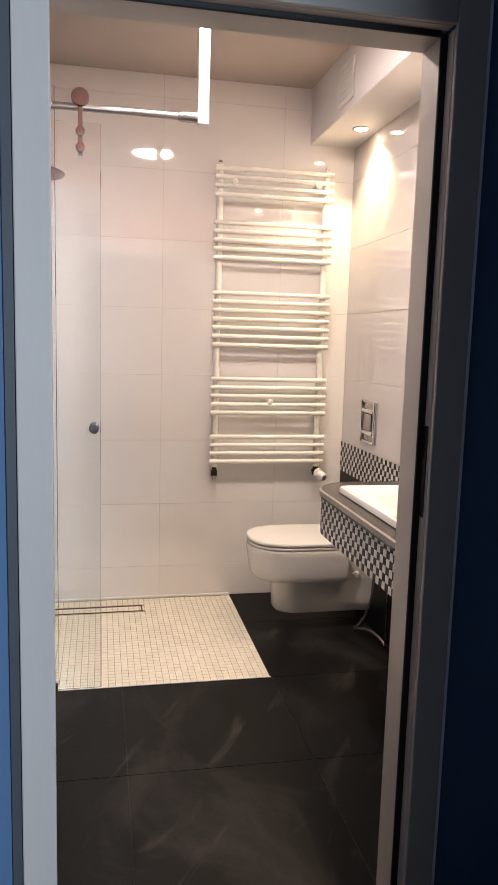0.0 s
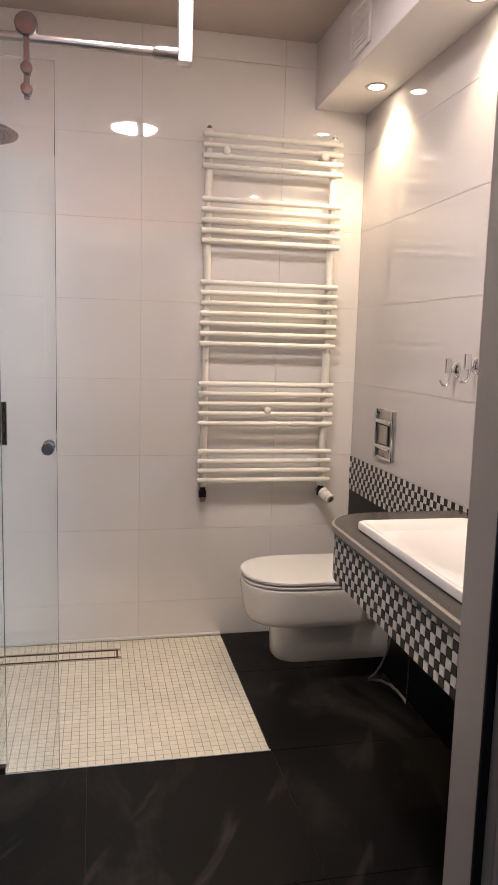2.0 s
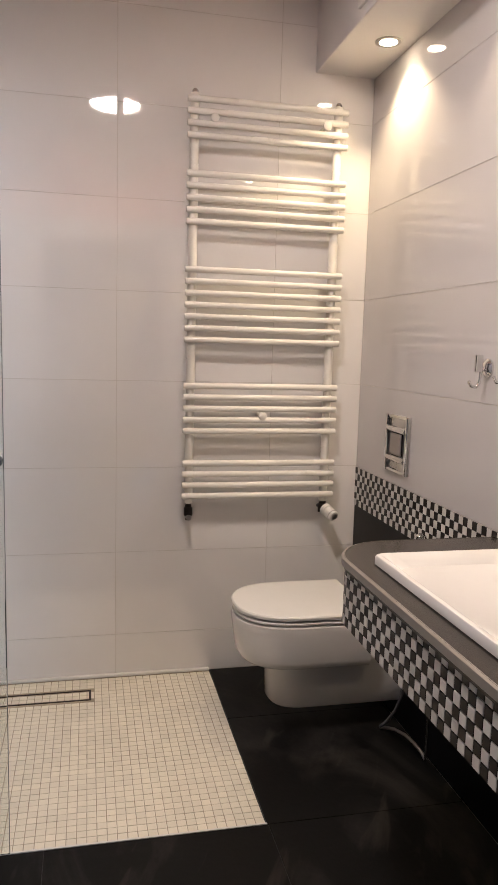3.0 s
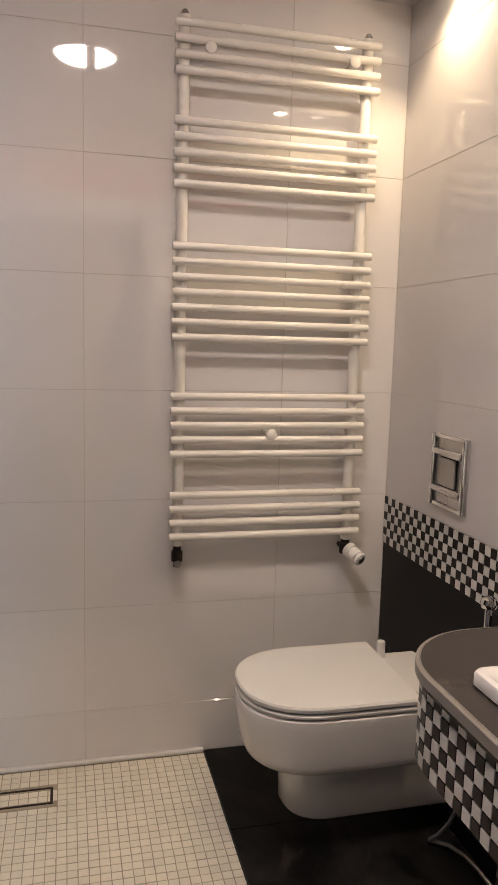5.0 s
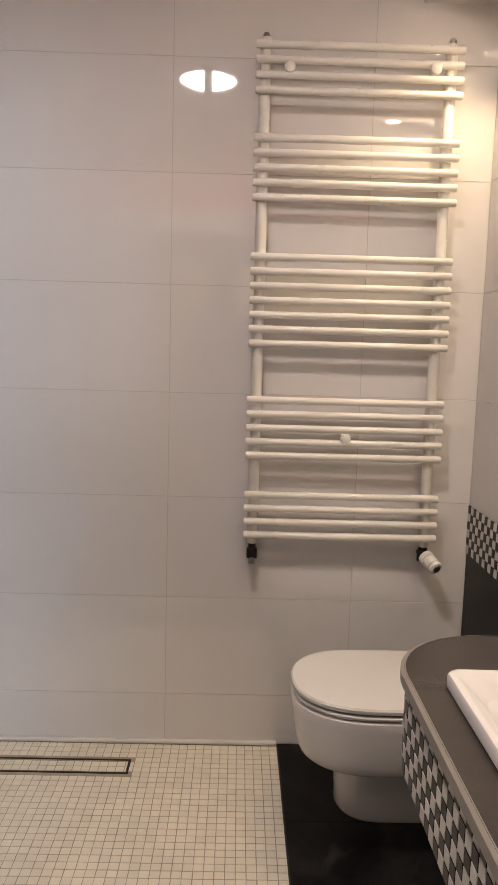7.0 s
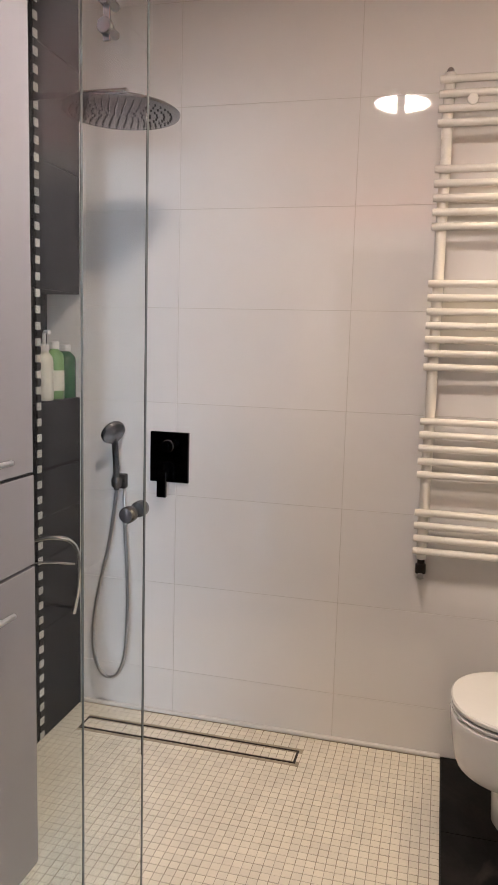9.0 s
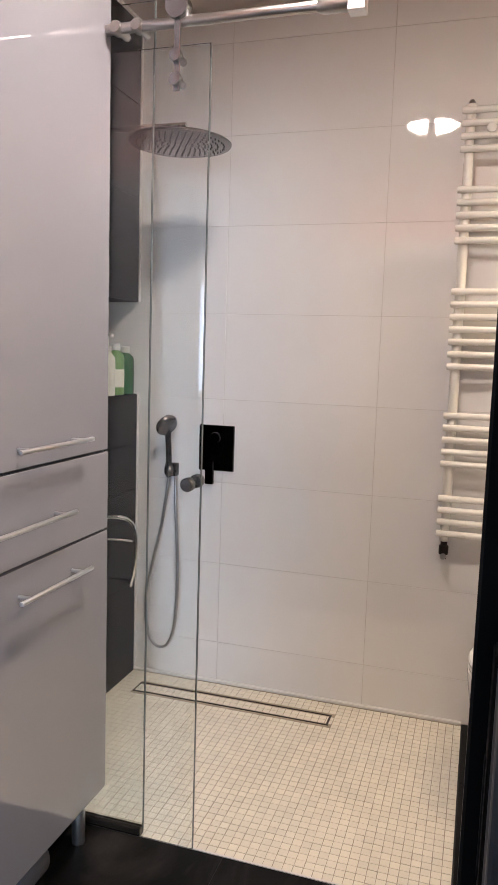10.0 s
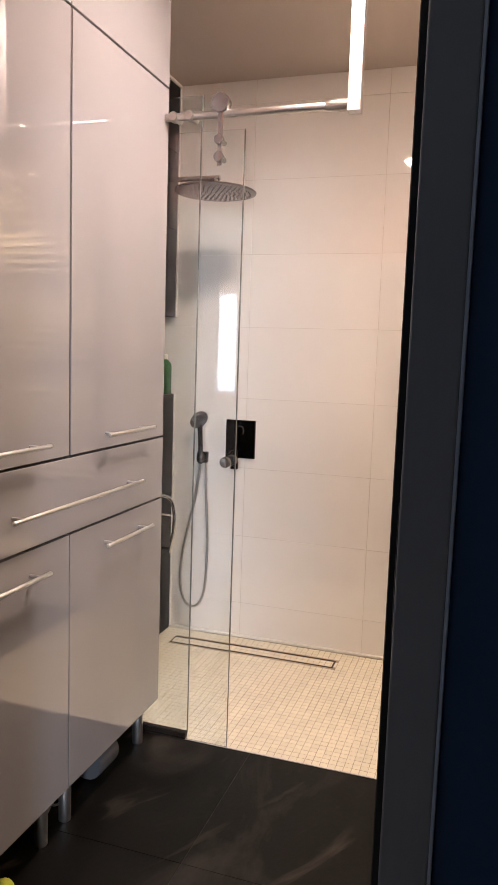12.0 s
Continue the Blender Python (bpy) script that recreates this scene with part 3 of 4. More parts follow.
rows_ = [[bm.verts.new((x, y, z)) for x, y in ln] for ln, z in ((ins, VZ + 0.0005), (outs, VZ - 0.002), (outs, VZ - 0.019), (ins, VZ - 0.021))]
for a, b in zip(rows_, rows_[1:]):
    for i in range(len(a) - 1):
        bm.faces.new((a[i], a[i + 1], b[i + 1], b[i]))
part("edge_band", bm, WORKEDGE, vanity, "paler edge band")
apron = part("apron", slab(van_line(0.01), 0.655, VZ - 0.03), DARKGROUT, vanity, "dark jointed apron")

BX0, BX1, BY0, BY1 = 1.152, 1.5, 2.2, 2.847


basin = thing("wash_basin", (1.33, 2.52, VZ), "white rectangular ceramic wash basin set in the counter", "basin")
secs = []
for d, z, r in ((0.004, 0.0005, 0.016), (0.0, 0.003, 0.018), (0.0, 0.019, 0.018), (0.002, 0.0235, 0.02), (0.007, 0.0255, 0.022), (0.014, 0.024, 0.025), (0.03, 0.012, 0.035), (0.055, -0.012, 0.045), (0.09, -0.045, 0.06), (0.125, -0.07, 0.045), (0.15, -0.077, 0.02)):
    secs.append(rounded(BX0 + d, BX1 - d, BY0 + d, BY1 - d, r, VZ + z))
part("bowl", loft(secs), CERAMIC, basin)
part("drain_ring", turned([(0.022, 0.0), (0.022, 0.003), (0.012, 0.004), (0, 0.003)], (1.33, 2.52, VZ - 0.078), seg=20), CHROME, basin, "chrome drain")
tap = thing("basin_tap", (1.535, 2.62, VZ), "chrome single lever basin tap on the worktop", "tap")
part("body", turned([(0.027, 0), (0.027, 0.006), (0.021, 0.012), (0.021, 0.11), (0.018, 0.118), (0, 0.12)], (1.535, 2.62, VZ), seg=24), CHROME, tap)
part("spout", sweep(bmesh.new(), [(1.53, 2.62, VZ + 0.08), (1.48, 2.62, VZ + 0.1), (1.43, 2.62, VZ + 0.095), (1.41, 2.62, VZ + 0.075)], [0.014, 0.013, 0.012, 0.011], 14), CHROME, tap)
part("lever", box(1.49, 1.545, 2.61, 2.63, VZ + 0.12, VZ + 0.13, 0.003), CHROME, tap)
# hoses and a chrome valve on the dark tiles under the wall band
hose = thing("water_supply_hose", (1.565, 3.317, 0.0), "braided steel hose rising from the floor under the counter", "hose")
part("riser", rod((1.564, 3.317, 0.008), (1.564, 3.317, 0.66), 0.0045, 10, 0.001), CHROME, hose, "thin chrome riser")
part("tube", sweep(bmesh.new(), [Vector(p) for p in ((1.564, 3.317, 0.012), (1.562, 3.34, 0.022), (1.556, 3.39, 0.03), (1.548, 3.44, 0.03), (1.533, 3.49, 0.024), (1.512, 3.525, 0.014), (1.5, 3.537, 0.01))], 0.0058, 10), STEEL, hose, "ribbed steel tube")
hose = thing("drain_hose", (1.52, 3.45, 0.0), "dark flexible hose hanging under the counter beside the toilet", "hose")
part("tube", sweep(bmesh.new(), [Vector(p) for p in ((1.553, 3.45, 0.42), (1.552, 3.452, 0.3), (1.55, 3.457, 0.23), (1.543, 3.47, 0.16), (1.53, 3.49, 0.09), (1.513, 3.515, 0.04), (1.5, 3.535, 0.014))], 0.0055, 10), GREYROLL, hose)
valve = thing("angle_valve", (EAST, 3.42, 0.68), "chrome wall valve with a round knob on dark tile", "valve")
part("stem", rod((1.552, 3.42, 0.61), (1.552, 3.42, 0.7), 0.009, 14, 0.002), CHROME, valve)
part("inlet", rod((EAST, 3.42, 0.64), (1.55, 3.42, 0.64), 0.008, 12), CHROME, valve)
part("knob", turned([(0.008, 0.0), (0.018, 0.006), (0.021, 0.016), (0.018, 0.028), (0.009, 0.034), (0, 0.035)], (1.552, 3.42, 0.695), seg=20), CHROME, valve)

# ---- shower ----
GY = 3.12
screen = thing("shower_screen", (-0.1, GY, 0), "clear fixed glass shower panel in a dark bottom channel", "shower screen")
fixed = part("glass_panel", box(WEST + 0.002, 0.154, GY - 0.004, GY + 0.004, 0.022, 2.205, 0.001, 1), GLASS, screen, "clear glass")
part("polished_edge", box(0.1541, 0.1551, GY - 0.004, GY + 0.004, 0.022, 2.205), GLASSEDGE, screen, "dark polished edge")
part("channel", box(WEST + 0.002, 0.15, GY - 0.014, GY + 0.014, 0.0, 0.026, 0.002, 1), DARKMETAL, screen, "dark bottom channel")
sdoor = thing("sliding_shower_door", (0.0, 3.09, 0), "clear sliding glass shower door pushed open", "shower door")
DY = 3.098
moving = part("glass_panel", box(-0.33, 0.311, DY - 0.004, DY + 0.004, 0.012, 2.085, 0.001, 1), GLASS, sdoor, "clear glass")
part("polished_edge", box(0.3112, 0.3122, DY - 0.004, DY + 0.004, 0.012, 2.085), GLASSEDGE, sdoor, "dark polished edge")
for ob in (fixed, moving):
    ob.visible_shadow = False
knob = part("knob", turned([(0.006, 0.0), (0.006, -0.012), (0.016, -0.014), (0.018, -0.02), (0.018, -0.036), (0.015, -0.041), (0, -0.042)], (0.288, DY - 0.004, 1.02), "y", 24), SHADEDCHROME, sdoor, "round chrome knob")
part("knob", turned([(0.006, 0.0), (0.006, 0.012), (0.016, 0.014), (0.018, 0.02), (0.018, 0.036), (0.015, 0.041), (0, 0.042)], (0.288, DY + 0.004, 1.02), "y", 24), SHADEDCHROME, sdoor, "round chrome knob")
RAILY, RAILZ = 3.066, 2.125
for rx in (0.243, -0.2):
    hanger = part("hanger", box(rx - 0.008, rx + 0.008, RAILY - 0.016, RAILY - 0.011, 1.965, 2.17, 0.002), ROLLERSTEEL, sdoor, "chrome roller strap")
    part("roller", turned([(0.0, -0.026), (0.028, -0.0255), (0.0295, -0.0235), (0.0295, 0.004), (0.026, 0.007), (0.012, 0.009), (0, 0.009)], (rx, RAILY, 2.154), "y", 32), ROLLERSTEEL, hanger, "brushed steel roller disc")
    for z in (2.043, 1.99):
        part("clamp", turned([(0, -0.03), (0.014, -0.029), (0.0155, -0.027), (0.0155, -0.015), (0.009, -0.012), (0.009, 0.026), (0, 0.027)], (rx, RAILY, z), "y", 24), ROLLERSTEEL, hanger, "round chrome clamp")
rail = thing("shower_rail", (0.36, RAILY, RAILZ), "brushed steel rail held by a post from the ceiling", "rail")
part("tube", rod((-0.3, RAILY, RAILZ), (0.65, RAILY, RAILZ), 0.0125, 20, 0.002), STEEL, rail)
part("sleeve", turned([(0.013, -0.07), (0.017, -0.06), (0.0185, -0.05), (0.0185, 0.0)], (0.645, RAILY, RAILZ), "x", 20), STEEL, rail)
part("post", box(0.645, 0.684, RAILY - 0.022, RAILY + 0.018, 2.101, CEIL - 0.002, 0.002), ALU, rail, "flat satin aluminium post")
for sx in (0.079, 0.135, -0.3):
    part("standoff", turned([(0, -0.019), (0.013, -0.018), (0.016, -0.012), (0.016, 0.012), (0.01, 0.016), (0.01, 0.05)], (sx, RAILY, RAILZ), "y", 20), STEEL, rail)

shower = thing("overhead_shower", (WEST, 3.65, 2.06), "flat round chrome rain shower head on a wall arm", "shower head")
HX, HY, HZ = 0.0, 3.65, 2.02
part("arm", rod((WEST - 0.005, HY, 2.075), (HX + 0.02, HY, 2.075), 0.0105, 14, 0.002), CHROME, shower)
part("rosette", turned([(0.03, 0.0), (0.03, 0.006), (0.014, 0.012)], (WEST, HY, 2.075), "x", 24), CHROME, shower)
part("joint", turned([(0.011, 0.055), (0.013, 0.045), (0.02, 0.03), (0.02, 0.02), (0.026, 0.012)], (HX, HY, HZ), seg=20), CHROME, shower)
head = part("head", turned([(0.03, 0.014), (0.1, 0.011), (0.158, 0.007), (0.165, 0.002), (0.163, -0.003), (0.155, -0.005), (0.0, -0.006)], (HX, HY, HZ), seg=56), SHADEDCHROME, shower)
bm = bmesh.new()
for ring in range(1, 8):
    for k in range(6 * ring):
        a = 2 * math.pi * k / (6 * ring)
        x, y = HX + 0.02 * ring * math.cos(a), HY + 0.02 * ring * math.sin(a)
        bx(bm, x - 0.002, x + 0.002, y - 0.002, y + 0.002, HZ - 0.0085, HZ - 0.0058)
nz = part("nozzles", bm, SEAL, head, "dark rubber nozzles")
tagged(nz, kind="stuff")

mixer = thing("shower_mixer", (0.015, NORTH, 0.98), "square black chrome shower mixer plate with a lever", "mixer")
part("plate", box(-0.086, 0.06, NORTH - 0.012, NORTH + 0.001, 0.885, 1.068, 0.003), BLACKGLOSS, mixer)
part("knob", turned([(0.024, -0.01), (0.024, -0.045), (0.021, -0.049), (0, -0.05)], (-0.008, NORTH, 1.02), "y", 28), BLACKGLOSS, mixer)
part("lever", box(-0.046, -0.01, NORTH - 0.05, NORTH - 0.036, 0.835, 0.93, 0.004), BLACKGLOSS, mixer)
part("lever_base", turned([(0.026, -0.01), (0.026, -0.036), (0, -0.038)], (-0.028, NORTH, 0.93), "y", 28), BLACKGLOSS, mixer)

hand = thing("hand_shower", (-0.2, NORTH, 0.9), "chrome hand shower in its wall bracket with a metal hose", "hand shower")
part("bracket", box(-0.225, -0.175, NORTH - 0.03, NORTH + 0.001, 0.852, 0.905, 0.004), BLACKGLOSS, hand)
part("cradle", turned([(0.016, 0), (0.019, 0.004), (0.019, 0.03), (0.016, 0.034)], (-0.2, NORTH - 0.045, 0.862), seg=20), SHADEDCHROME, hand)
part("handle", sweep(bmesh.new(), [(-0.2, NORTH - 0.045, 0.85), (-0.2, NORTH - 0.047, 0.93), (-0.202, NORTH - 0.052, 1.0), (-0.2, NORTH - 0.062, 1.045)], [0.01, 0.012, 0.012, 0.013], 14), SHADEDCHROME, hand)
spray = part("spray_head", turned([(0, 0.012), (0.03, 0.01), (0.045, 0.003), (0.047, -0.006), (0.043, -0.014), (0, -0.016)], (0, 0, 0), "y", 32), SHADEDCHROME, hand)
spray.matrix_parent_inverse = Matrix.Identity(4)
spray.matrix_basis = hand.matrix_basis.inverted() @ pose(-0.2, NORTH - 0.08, 1.066, 30, 0, 62)
hose_pts = [(-0.2, NORTH - 0.045, 0.852), (-0.207, NORTH - 0.048, 0.78), (-0.225, NORTH - 0.055, 0.65), (-0.255, NORTH - 0.065, 0.5), (-0.277, NORTH - 0.07, 0.36), (-0.275, NORTH - 0.075, 0.24), (-0.25, NORTH - 0.078, 0.17), (-0.212, NORTH - 0.078, 0.148), (-0.176, NORTH - 0.075, 0.17), (-0.152, NORTH - 0.07, 0.25), (-0.148, NORTH - 0.06, 0.4), (-0.155, NORTH - 0.05, 0.55), (-0.168, NORTH - 0.04, 0.7), (-0.178, NORTH - 0.025, 0.82), (-0.182, NORTH - 0.012, 0.856)]


def smooth_line(p, n=6):
    p = [Vector(q) for q in p]
    out = []
    for i in range(len(p) - 1):
        a, b, c, d = p[max(i - 1, 0)], p[i], p[i + 1], p[min(i + 2, len(p) - 1)]
        for k in range(n):
            t = k / n
            out.append(0.5 * ((2 * b) + (c - a) * t + (2 * a - 5 * b + 4 * c - d) * t * t + (3 * b - a - 3 * c + d) * t ** 3))
    return out + [p[-1]]


part("hose", sweep(bmesh.new(), smooth_line(hose_pts), 0.0065, 10), STEEL, hand, "ribbed metal hose")

spout = thing("wall_handle", (WEST, 3.74, 0.75), "curved chrome grab handle on the dark tiles", "handle")
part("arc", sweep(bmesh.new(), smooth_line([(WEST, 3.75, 0.725), (WEST + 0.07, 3.77, 0.738), (WEST + 0.12, 3.8, 0.72), (WEST + 0.136, 3.82, 0.66), (WEST + 0.13, 3.83, 0.56), (WEST + 0.108, 3.835, 0.46)]), 0.0085, 14), CHROME, spout, "polished chrome bow")
part("arc", rod((WEST, 3.835, 0.48), (WEST + 0.112, 3.835, 0.48), 0.006, 10), SHADEDCHROME, spout)
part("arc", sweep(bmesh.new(), smooth_line([(WEST, 3.75, 0.65), (WEST + 0.07, 3.78, 0.65), (WEST + 0.125, 3.815, 0.64)]), 0.0045, 12), CHROME, spout)

drain = thing("shower_drain", (0.12, 3.955, 0), "linear tiled shower drain with a dark steel frame", "drain")
bm = bmesh.new()
for a in ((-0.275, 0.518, 3.988, 3.993), (-0.275, 0.518, 3.915, 3.92), (-0.275, -0.27, 3.92, 3.988), (0.51, 0.518, 3.92, 3.988)):
    bx(bm, *a, -0.002, 0.0014)
part("frame", bm, DARKMETAL, drain, "thin dark steel frame")

# bottles on the recessed shelf
NZ = NICHE[1] + 0.0005


def bottle(name, x, y, r, h, material, label, cap):
    b = thing(name, (x, y, NZ), label, "bottle")
    part("body", turned([(r * 0.92, 0), (r, 0.005), (r, h * 0.7), (r * 0.9, h * 0.78), (r * 0.45, h * 0.86), (r * 0.4, h * 0.88)], (x, y, NZ), seg=24), material, b)
    part("cap", turned([(r * 0.5, h * 0.87), (r * 0.5, h * 0.99), (r * 0.42, h), (0, h)], (x, y, NZ), seg=18), cap, b)
    return b


b = bottle("pump_bottle", -0.392, 3.9, 0.03, 0.19, CREAMBOTTLE, "cream pump bottle on the recessed shelf", PLASTICWHITE)
part("pump", sweep(bmesh.new(), [(-0.392, 3.9, NZ + 0.18), (-0.392, 3.9, NZ + 0.225), (-0.385, 3.895, NZ + 0.232), (-0.36, 3.88, NZ + 0.228)], 0.006, 10), PLASTICWHITE, b, "white pump spout")
b = bottle("shampoo_bottle", -0.395, 3.975, 0.032, 0.2, GREENLABEL, "light green bottle on the recessed shelf", PLASTICWHITE)
part("label", turned([(0.0326, 0.03), (0.0326, 0.1)], (-0.395, 3.975, NZ), seg=24), CREAMBOTTLE, b, "pale label")
bottle("shower_gel_bottle", -0.398, 4.057, 0.036, 0.19, GREENBOTTLE, "dark green bottle on the recessed shelf", PLASTICWHITE)

# ---- tall cabinets on the west wall ----
CX, CY0, CYM, CY1 = 0.05, 1.94, 2.505, 3.091


def handle(name, y0, y1, z, parent):
    h = part(name, rod((CX + 0.034, y0, z), (CX + 0.034, y1, z), 0.0055, 14, 0.001), HANDLE, parent, "brushed steel bar handle")
    for y in (y0 + 0.04, y1 - 0.04):
        part("post", rod((CX, y, z), (CX + 0.034, y, z), 0.0045, 10), HANDLE, h)


def front(name, y0, y1, z0, z1, parent, gap=0.0022):
    return part(name, box(CX - 0.018, CX, y0 + gap, y1 - gap, z0 + 0.0025, z1 - 0.0025, 0.0012, 2), GLOSSDOOR, parent, "high gloss light grey front")


for y0, y1 in ((CYM, CY1), (CY0, CYM)):
    c = thing("tall_cabinet", (-0.15, (y0 + y1) / 2, 0.142), "tall light grey high gloss cabinet on steel legs", "cabinet", "tall cabinets")
    part("body", box(WEST + 0.004, CX - 0.02, y0 + 0.002, y1 - 0.002, 0.142, 2.6, 0.001, 1), GREYCARCASS, c)
    # dark board added behind the fronts so their gaps look shaded
    part("gap_shadow_board", box(CX - 0.0205, CX - 0.0185, y0 + 0.001, y1 - 0.001, 0.145, 2.598), GAPSHADE, c, "dark board painting the shade in the front gaps")
    d = front("upper_door", y0, y1, 1.09, 2.222, c, 0.0045)
    handle("handle", y0 + 0.15, y1 - 0.14, 1.135, d)
    d = front("lower_door", y0, y1, 0.142, 0.877, c)
    handle("handle", y0 + 0.15, y1 - 0.14, 0.812, d)
    front("top_door", y0, y1, 2.224, 2.598, c)
    for ly in (y0 + 0.06, y1 - 0.06):
        part("leg", rod((0.0, ly, 0.0), (0.0, ly, 0.143), 0.018, 18, 0.002), ALU, c, "round aluminium leg")
    # dark strips set into the door seams in place of gap shade
    part("seam_shade", box(CX - 0.0185, CX - 0.003, y0 - 0.0044, y0 + 0.0044, 1.095, 2.22), GAPSHADE, c, "dark strip painting the shade in the door seam")
    part("seam_shade", box(CX - 0.0185, CX - 0.003, y0 - 0.0021, y0 + 0.0021, 0.145, 0.872), GAPSHADE, c, "dark strip painting the shade in the door seam")
drawer = thing("wide_drawer", (0.04, CYM, 0.98), "wide high gloss drawer front with a long bar handle", "drawer")
d = front("front_panel", CY0, CY1, 0.879, 1.088, drawer)
handle("handle", CYM - 0.29, CYM + 0.37, 0.97, d)

roll = thing("paper_roll", (-0.045, 2.82, 0), "grey-white roll lying on the floor under the cabinet", "roll")
part("roll", turned([(0.02, -0.06), (0.052, -0.06), (0.055, -0.055), (0.055, 0.055), (0.052, 0.06), (0.02, 0.06)], (-0.045, 2.82, 0.056), "y", 28), GREYROLL, roll)
cable = thing("cable_loop", (-0.06, 2.64, 0), "white cable loops under the cabinet", "cable")
part("cable", sweep(bmesh.new(), smooth_line([(-0.09, 2.76, 0.01), (-0.05, 2.7, 0.04), (-0.04, 2.66, 0.075), (-0.035, 2.63, 0.05), (-0.04, 2.64, 0.01), (-0.06, 2.6, 0.008), (-0.04, 2.56, 0.05), (-0.04, 2.53, 0.03), (-0.07, 2.51, 0.006)]), 0.004, 8), PLASTICWHITE, cable)
cloth = thing("cleaning_cloth", (0.03, 2.22, 0), "crumpled lime green cloth under the cabinet", "cloth")
part("cloth", loft([[(0.02 + r * math.cos(a) * (1 + 0.2 * math.sin(3 * a)), 2.22 + r * math.sin(a) * (1 + 0.15 * math.cos(4 * a)), z) for a in (2 * math.pi * k / 18 for k in range(18))] for r, z in ((0.05, 0.001), (0.056, 0.012), (0.045, 0.03), (0.025, 0.042))]), LIME, cloth)

# ---- tiles: far wall, side wall, dark shower wall, floors ----
EDGE_Z = [0.0] + [ROW0 + ROW * i for i in range(8)] + [CEIL]
EDGE_Z = [z for z in EDGE_Z if z < CEIL - 0.01] + [CEIL]
J = 0.0008


def tile_mesh(w, h, axis, material, depth=0.008, bevel=0.0006):
    """A bevelled tile centred on its face, facing -y, -x, +x or up."""
    if axis == "y":
        bm = box(-w / 2, w / 2, 0, depth, -h / 2, h / 2)
    elif axis == "x":
        bm = box(0, depth, -w / 2, w / 2, -h / 2, h / 2)
    elif axis == "-x":
        bm = box(-depth, 0, -w / 2, w / 2, -h / 2, h / 2)
    else:
        bm = box(-w / 2, w / 2, -h / 2, h / 2, -depth, 0)
    if bevel:
        bmesh.ops.bevel(bm, geom=bm.edges[:], offset=bevel, segments=1, affect="EDGES")
    return mesh_of("tile", bm, material)


def lay(parent, name, axis, material, ucuts, zcuts, at):
    cache = {}
    for u0, u1 in zip(ucuts, ucuts[1:]):
        for z0, z1 in zip(zcuts, zcuts[1:]):
            key = (round(u1 - u0, 3), round(z1 - z0, 3))
            if key not in cache:
                cache[key] = tile_mesh(u1 - u0 - 2 * J, z1 - z0 - 2 * J, axis, material)
            u, z = (u0 + u1) / 2, (z0 + z1) / 2
            p = {"y": (u, at, z), "x": (at, u, z), "-x": (at, u, z), "z": (u, z, at)}[axis]
            pieces(name, cache[key], [p], parent)


lay(wall_north, "tile", "y", TILE, [WEST - 0.14, COL0 - COL, COL0, COL0 + COL, EAST], EDGE_Z, NORTH)
BAND0, BAND1 = 0.677, 0.834
E_CUTS = [DOORWALL1, 2.9, NORTH]
lay(wall_east, "tile", "x", SHADEDTILE, E_CUTS, [BAND1] + [z for z in EDGE_Z if z > BAND1 + 0.05], EAST)
lay(wall_east, "dark_tile", "x", DARKTILE, E_CUTS, [0.0, 0.34, BAND0], EAST)
W_CUTS = [DOORWALL1, 2.6, 3.2, 3.77, NORTH]
lay(wall_west, "dark_tile", "-x", DARKTILE, W_CUTS, [0.0, 0.39, 0.785, NICHE[1]], WEST)
lay(wall_west, "dark_tile", "-x", DARKTILE, W_CUTS, [NICHE[2], 1.95, 2.3, CEIL], WEST)
lay(wall_west, "dark_tile", "-x", DARKTILE, W_CUTS[:-1], [NICHE[1], NICHE[2]], WEST)
structure("trim", box(WEST - 0.002, WEST + 0.01, 3.1, NORTH - 0.015, CEIL - 0.014, CEIL - 0.001, 0.002, 1), PLASTICWHITE, "white joint along the top of the dark tiles", "trim")
structure("trim", box(WEST - 0.002, WEST + 0.004, NORTH - 0.014, NORTH - 0.001, 0, NICHE[1]), PLASTICWHITE, "white corner trim strip", "trim")
structure("trim", box(WEST - 0.002, WEST + 0.004, NORTH - 0.014, NORTH - 0.001, NICHE[2], CEIL), PLASTICWHITE, "white corner trim strip", "trim")
structure("trim", box(WEST, MOS_X, NORTH - 0.017, NORTH - 0.0005, 0.0002, 0.013, 0.004, 2), PLASTICWHITE, "white silicone joint along the shower floor", "trim")

FX = [WEST, 0.395 - 0.6 + 0.0, 0.395, 0.995, EAST]
FYS = [DOORWALL0 + 0.06, 1.915, 2.513, MOS_Y - 0.006]
lay(floor, "floor_tile", "z", FLOORTILE, FX, FYS, 0.0)
lay(floor, "floor_tile", "z", FLOORTILE, [MOS_X + 0.004, EAST], [MOS_Y - 0.006, 3.7, NORTH], 0.0)
structure("trim_mosaic", box(WEST, MOS_X + 0.004, MOS_Y - 0.006, MOS_Y, -0.008, 0.0015), PLASTICWHITE, "pale edge strip of the shower mosaic", "trim")
part("mosaic_bed", box(WEST, MOS_X + 0.0, MOS_Y, NORTH, -0.0023, -0.0013), MOSGROUT, floor, "brown mosaic grout")
part("threshold", box(DOOR_L + 0.002, DOOR_R - 0.002, DOORWALL0 + 0.001, DOORWALL0 + 0.06, -0.01, 0.003, 0.002, 1), DARKMETAL, floor, "dark threshold strip")

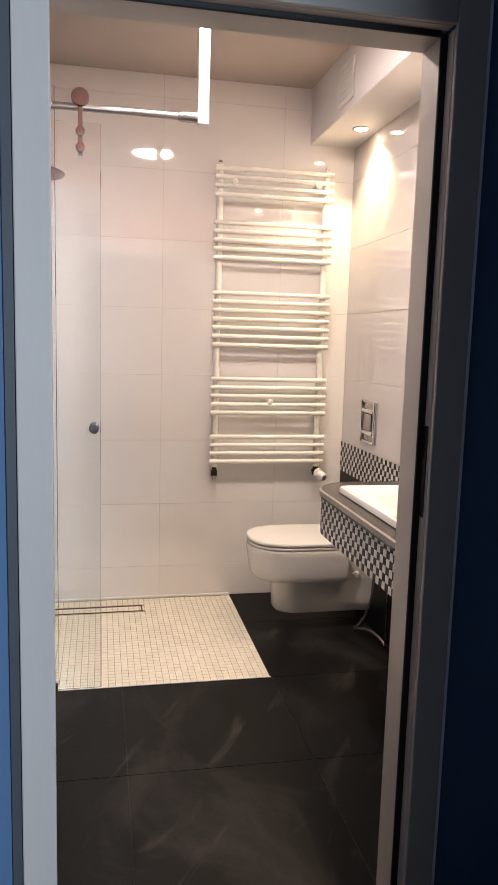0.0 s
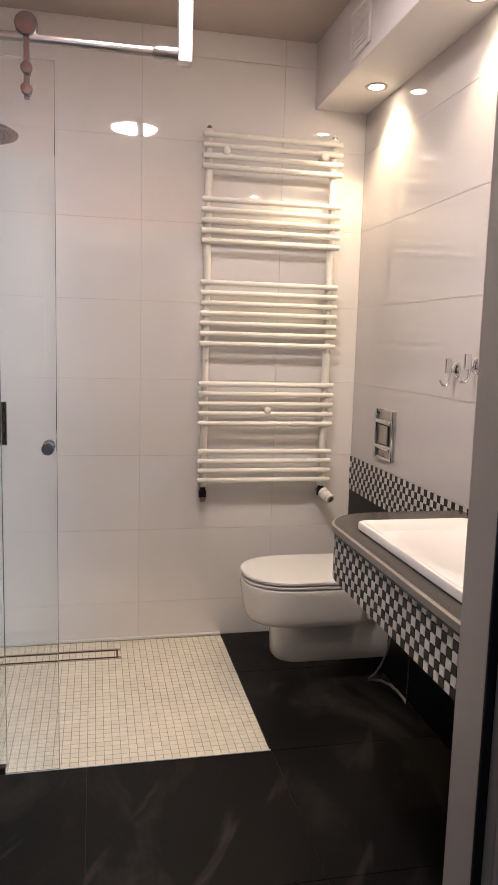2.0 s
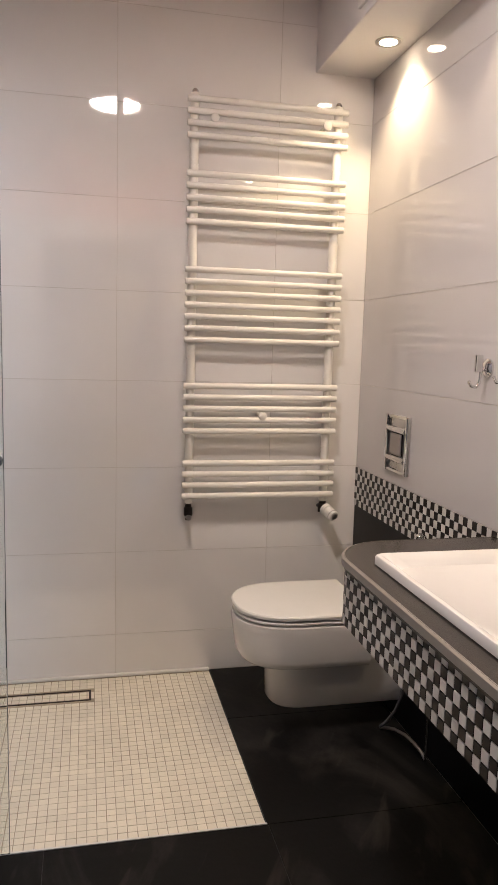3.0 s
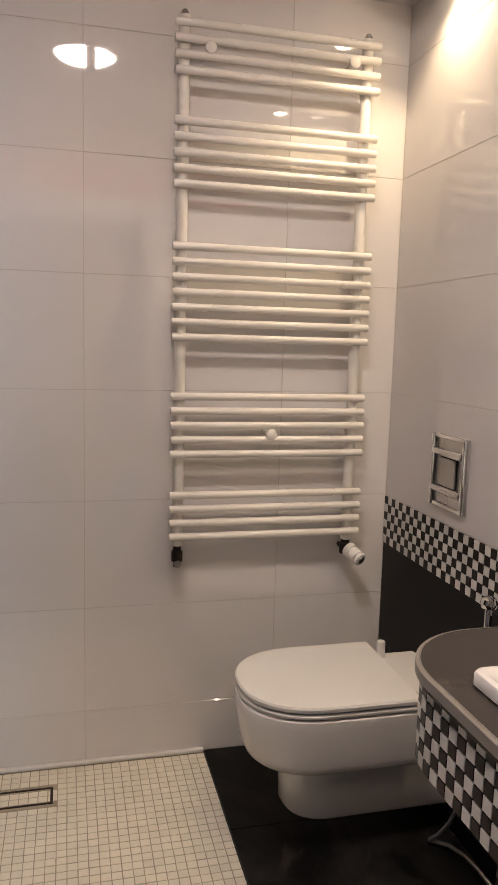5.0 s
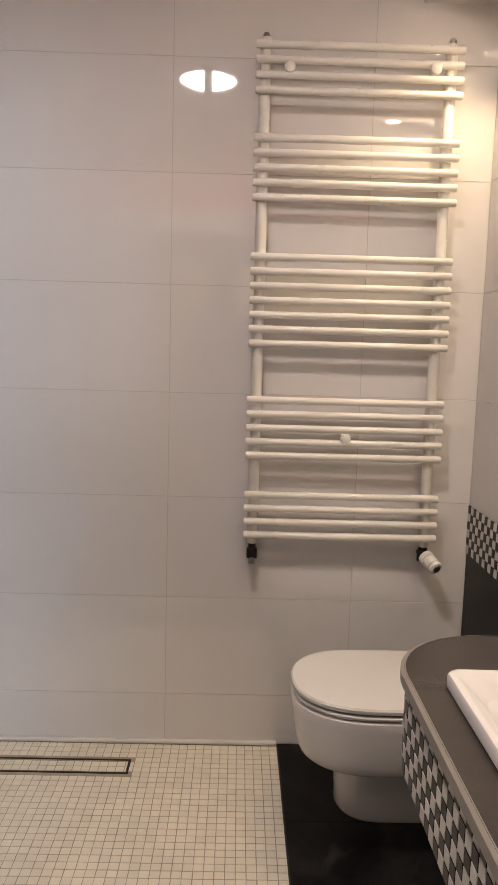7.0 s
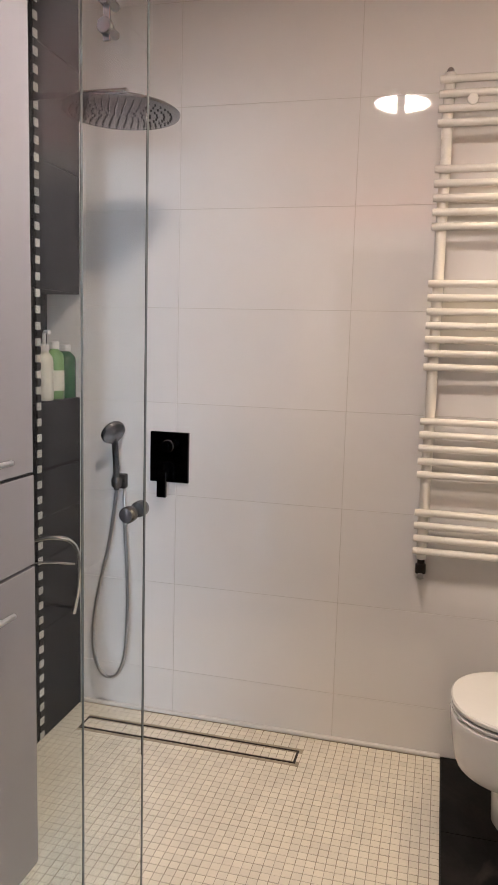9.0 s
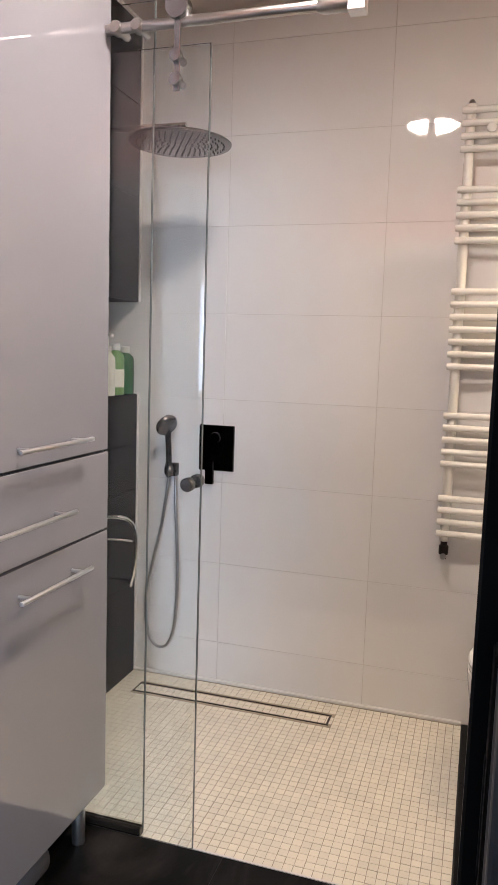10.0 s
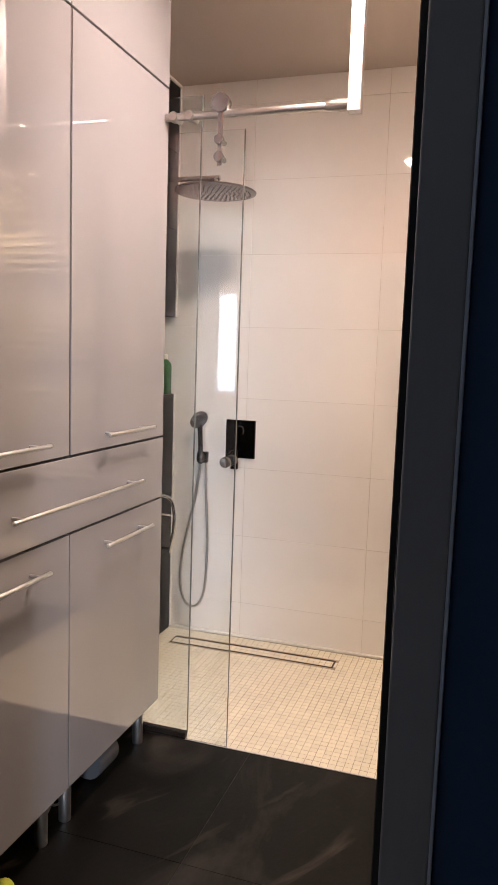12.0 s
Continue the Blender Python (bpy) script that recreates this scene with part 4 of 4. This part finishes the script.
# shower mosaic: the pieces nearest the walk singly, the rest joined
P = 0.02695
mos_mesh = mesh_of("mosaic_piece", box(-0.0126, 0.0126, -0.0126, 0.0126, -0.0022, 0.0, 0.0006, 1), MOSAIC)
nx, ny = int((MOS_X - WEST) / P), int((NORTH - MOS_Y) / P)
single = []
vs, fs = [], []
for i in range(nx + 1):
    for j in range(ny + 1):
        x, y = MOS_X - 0.0125 - i * P, MOS_Y + 0.0135 + j * P
        if x < WEST + 0.01 or y > NORTH - 0.012:
            continue
        if -0.285 < x < 0.528 and (3.907 < y < 3.928 or 3.981 < y < 4.0):
            continue
        x, y = x + random.uniform(-0.0004, 0.0004), y + random.uniform(-0.0004, 0.0004)
        if x > 0.35 and y < 3.117 + 0.35 and len(single) < 300:
            single.append((x, y, random.uniform(-0.0003, 0.0003)))
            continue
        h, z = 0.0126, random.uniform(-0.0003, 0.0003)
        k = len(vs)
        vs += [(x - h, y - h, -0.0022), (x + h, y - h, -0.0022), (x + h, y + h, -0.005), (x - h, y + h, -0.0022)]
        h -= 0.0005
        vs += [(x - h, y - h, z), (x + h, y - h, z), (x + h, y + h, z), (x - h, y + h, z)]
        fs += [(k + 4, k + 5, k + 6, k + 7), (k, k + 1, k + 5, k + 4), (k + 1, k + 2, k + 6, k + 5), (k + 2, k + 3, k + 7, k + 6), (k + 3, k, k + 4, k + 7)]
pieces("mosaic_piece", mos_mesh, single, floor)
me = bpy.data.meshes.new("mosaic_field")
me.from_pydata(vs, [], fs)
me.materials.append(MOSAIC)
field = tagged(new("mosaic_field", me), "cream shower mosaic pieces", kind="stuff")
field.parent = floor

# chequered band on the side wall
part("band_bed", box(EAST - 0.001, EAST + 0.009, VY - 0.3, NORTH - 0.002, BAND0 + 0.002, BAND1 - 0.002), DARKGROUT, wall_east, "dark band joints")
Q = (BAND1 - BAND0) / 6
band_mesh = [mesh_of("mosaic_piece", box(-0.0035, 0.002, -Q / 2 + 0.0009, Q / 2 - 0.0009, -Q / 2 + 0.0009, Q / 2 - 0.0009, 0.0006, 1), m) for m in (WHITEBIT, BLACKBIT)]
for i in range(int((NORTH - VY + 0.08) / Q)):
    for j in range(6):
        pieces("mosaic_piece", band_mesh[(i + j) % 2], [(EAST - 0.001, NORTH - 0.003 - (i + 0.5) * Q, BAND0 + (j + 0.5) * Q)], wall_east)

# chequered upright strip on the dark shower wall beside the recessed shelf
strip_mesh = [mesh_of("mosaic_piece", box(-0.003, 0.0035, -Q / 2 + 0.0009, Q / 2 - 0.0009, -Q / 2 + 0.0009, Q / 2 - 0.0009, 0.0006, 1), m) for m in (WHITEBIT, BLACKBIT)]
for j in range(int((CEIL - 0.015) / Q)):
    pieces("mosaic_piece", strip_mesh[j % 2], [(WEST, NICHE[0] - 0.01 - 0.5 * Q, (j + 0.5) * Q)], wall_west)

# chequered apron round the curve of the vanity
AZ0, AZ1 = 0.655, VZ - 0.021
QA = (AZ1 - AZ0) / 6
apron_mesh = [mesh_of("mosaic_piece", box(-QA / 2 + 0.0009, QA / 2 - 0.0009, -0.0035, 0.003, -QA / 2 + 0.0009, QA / 2 - 0.0009, 0.0006, 1), m) for m in (WHITEBIT, BLACKBIT)]
line = van_line(0.008, 0.005)
lens = [0.0]
for (ax, ay), (bx_, by_) in zip(line, line[1:]):
    lens.append(lens[-1] + math.hypot(bx_ - ax, by_ - ay))
n_col = int(lens[-1] / QA)
for i in range(n_col):
    s = (i + 0.5) * QA
    k = max(q for q in range(len(lens) - 1) if lens[q] <= s)
    f = (s - lens[k]) / (lens[k + 1] - lens[k])
    (ax, ay), (bx_, by_) = line[k], line[k + 1]
    x, y = ax + f * (bx_ - ax), ay + f * (by_ - ay)
    turn = math.degrees(math.atan2(ay - by_, ax - bx_))
    for j in range(6):
        ob = new("mosaic_piece", apron_mesh[(i + j) % 2])
        ob.parent = apron
        ob.matrix_basis = pose(x, y, AZ0 + (j + 0.5) * QA, 0, 0, turn)
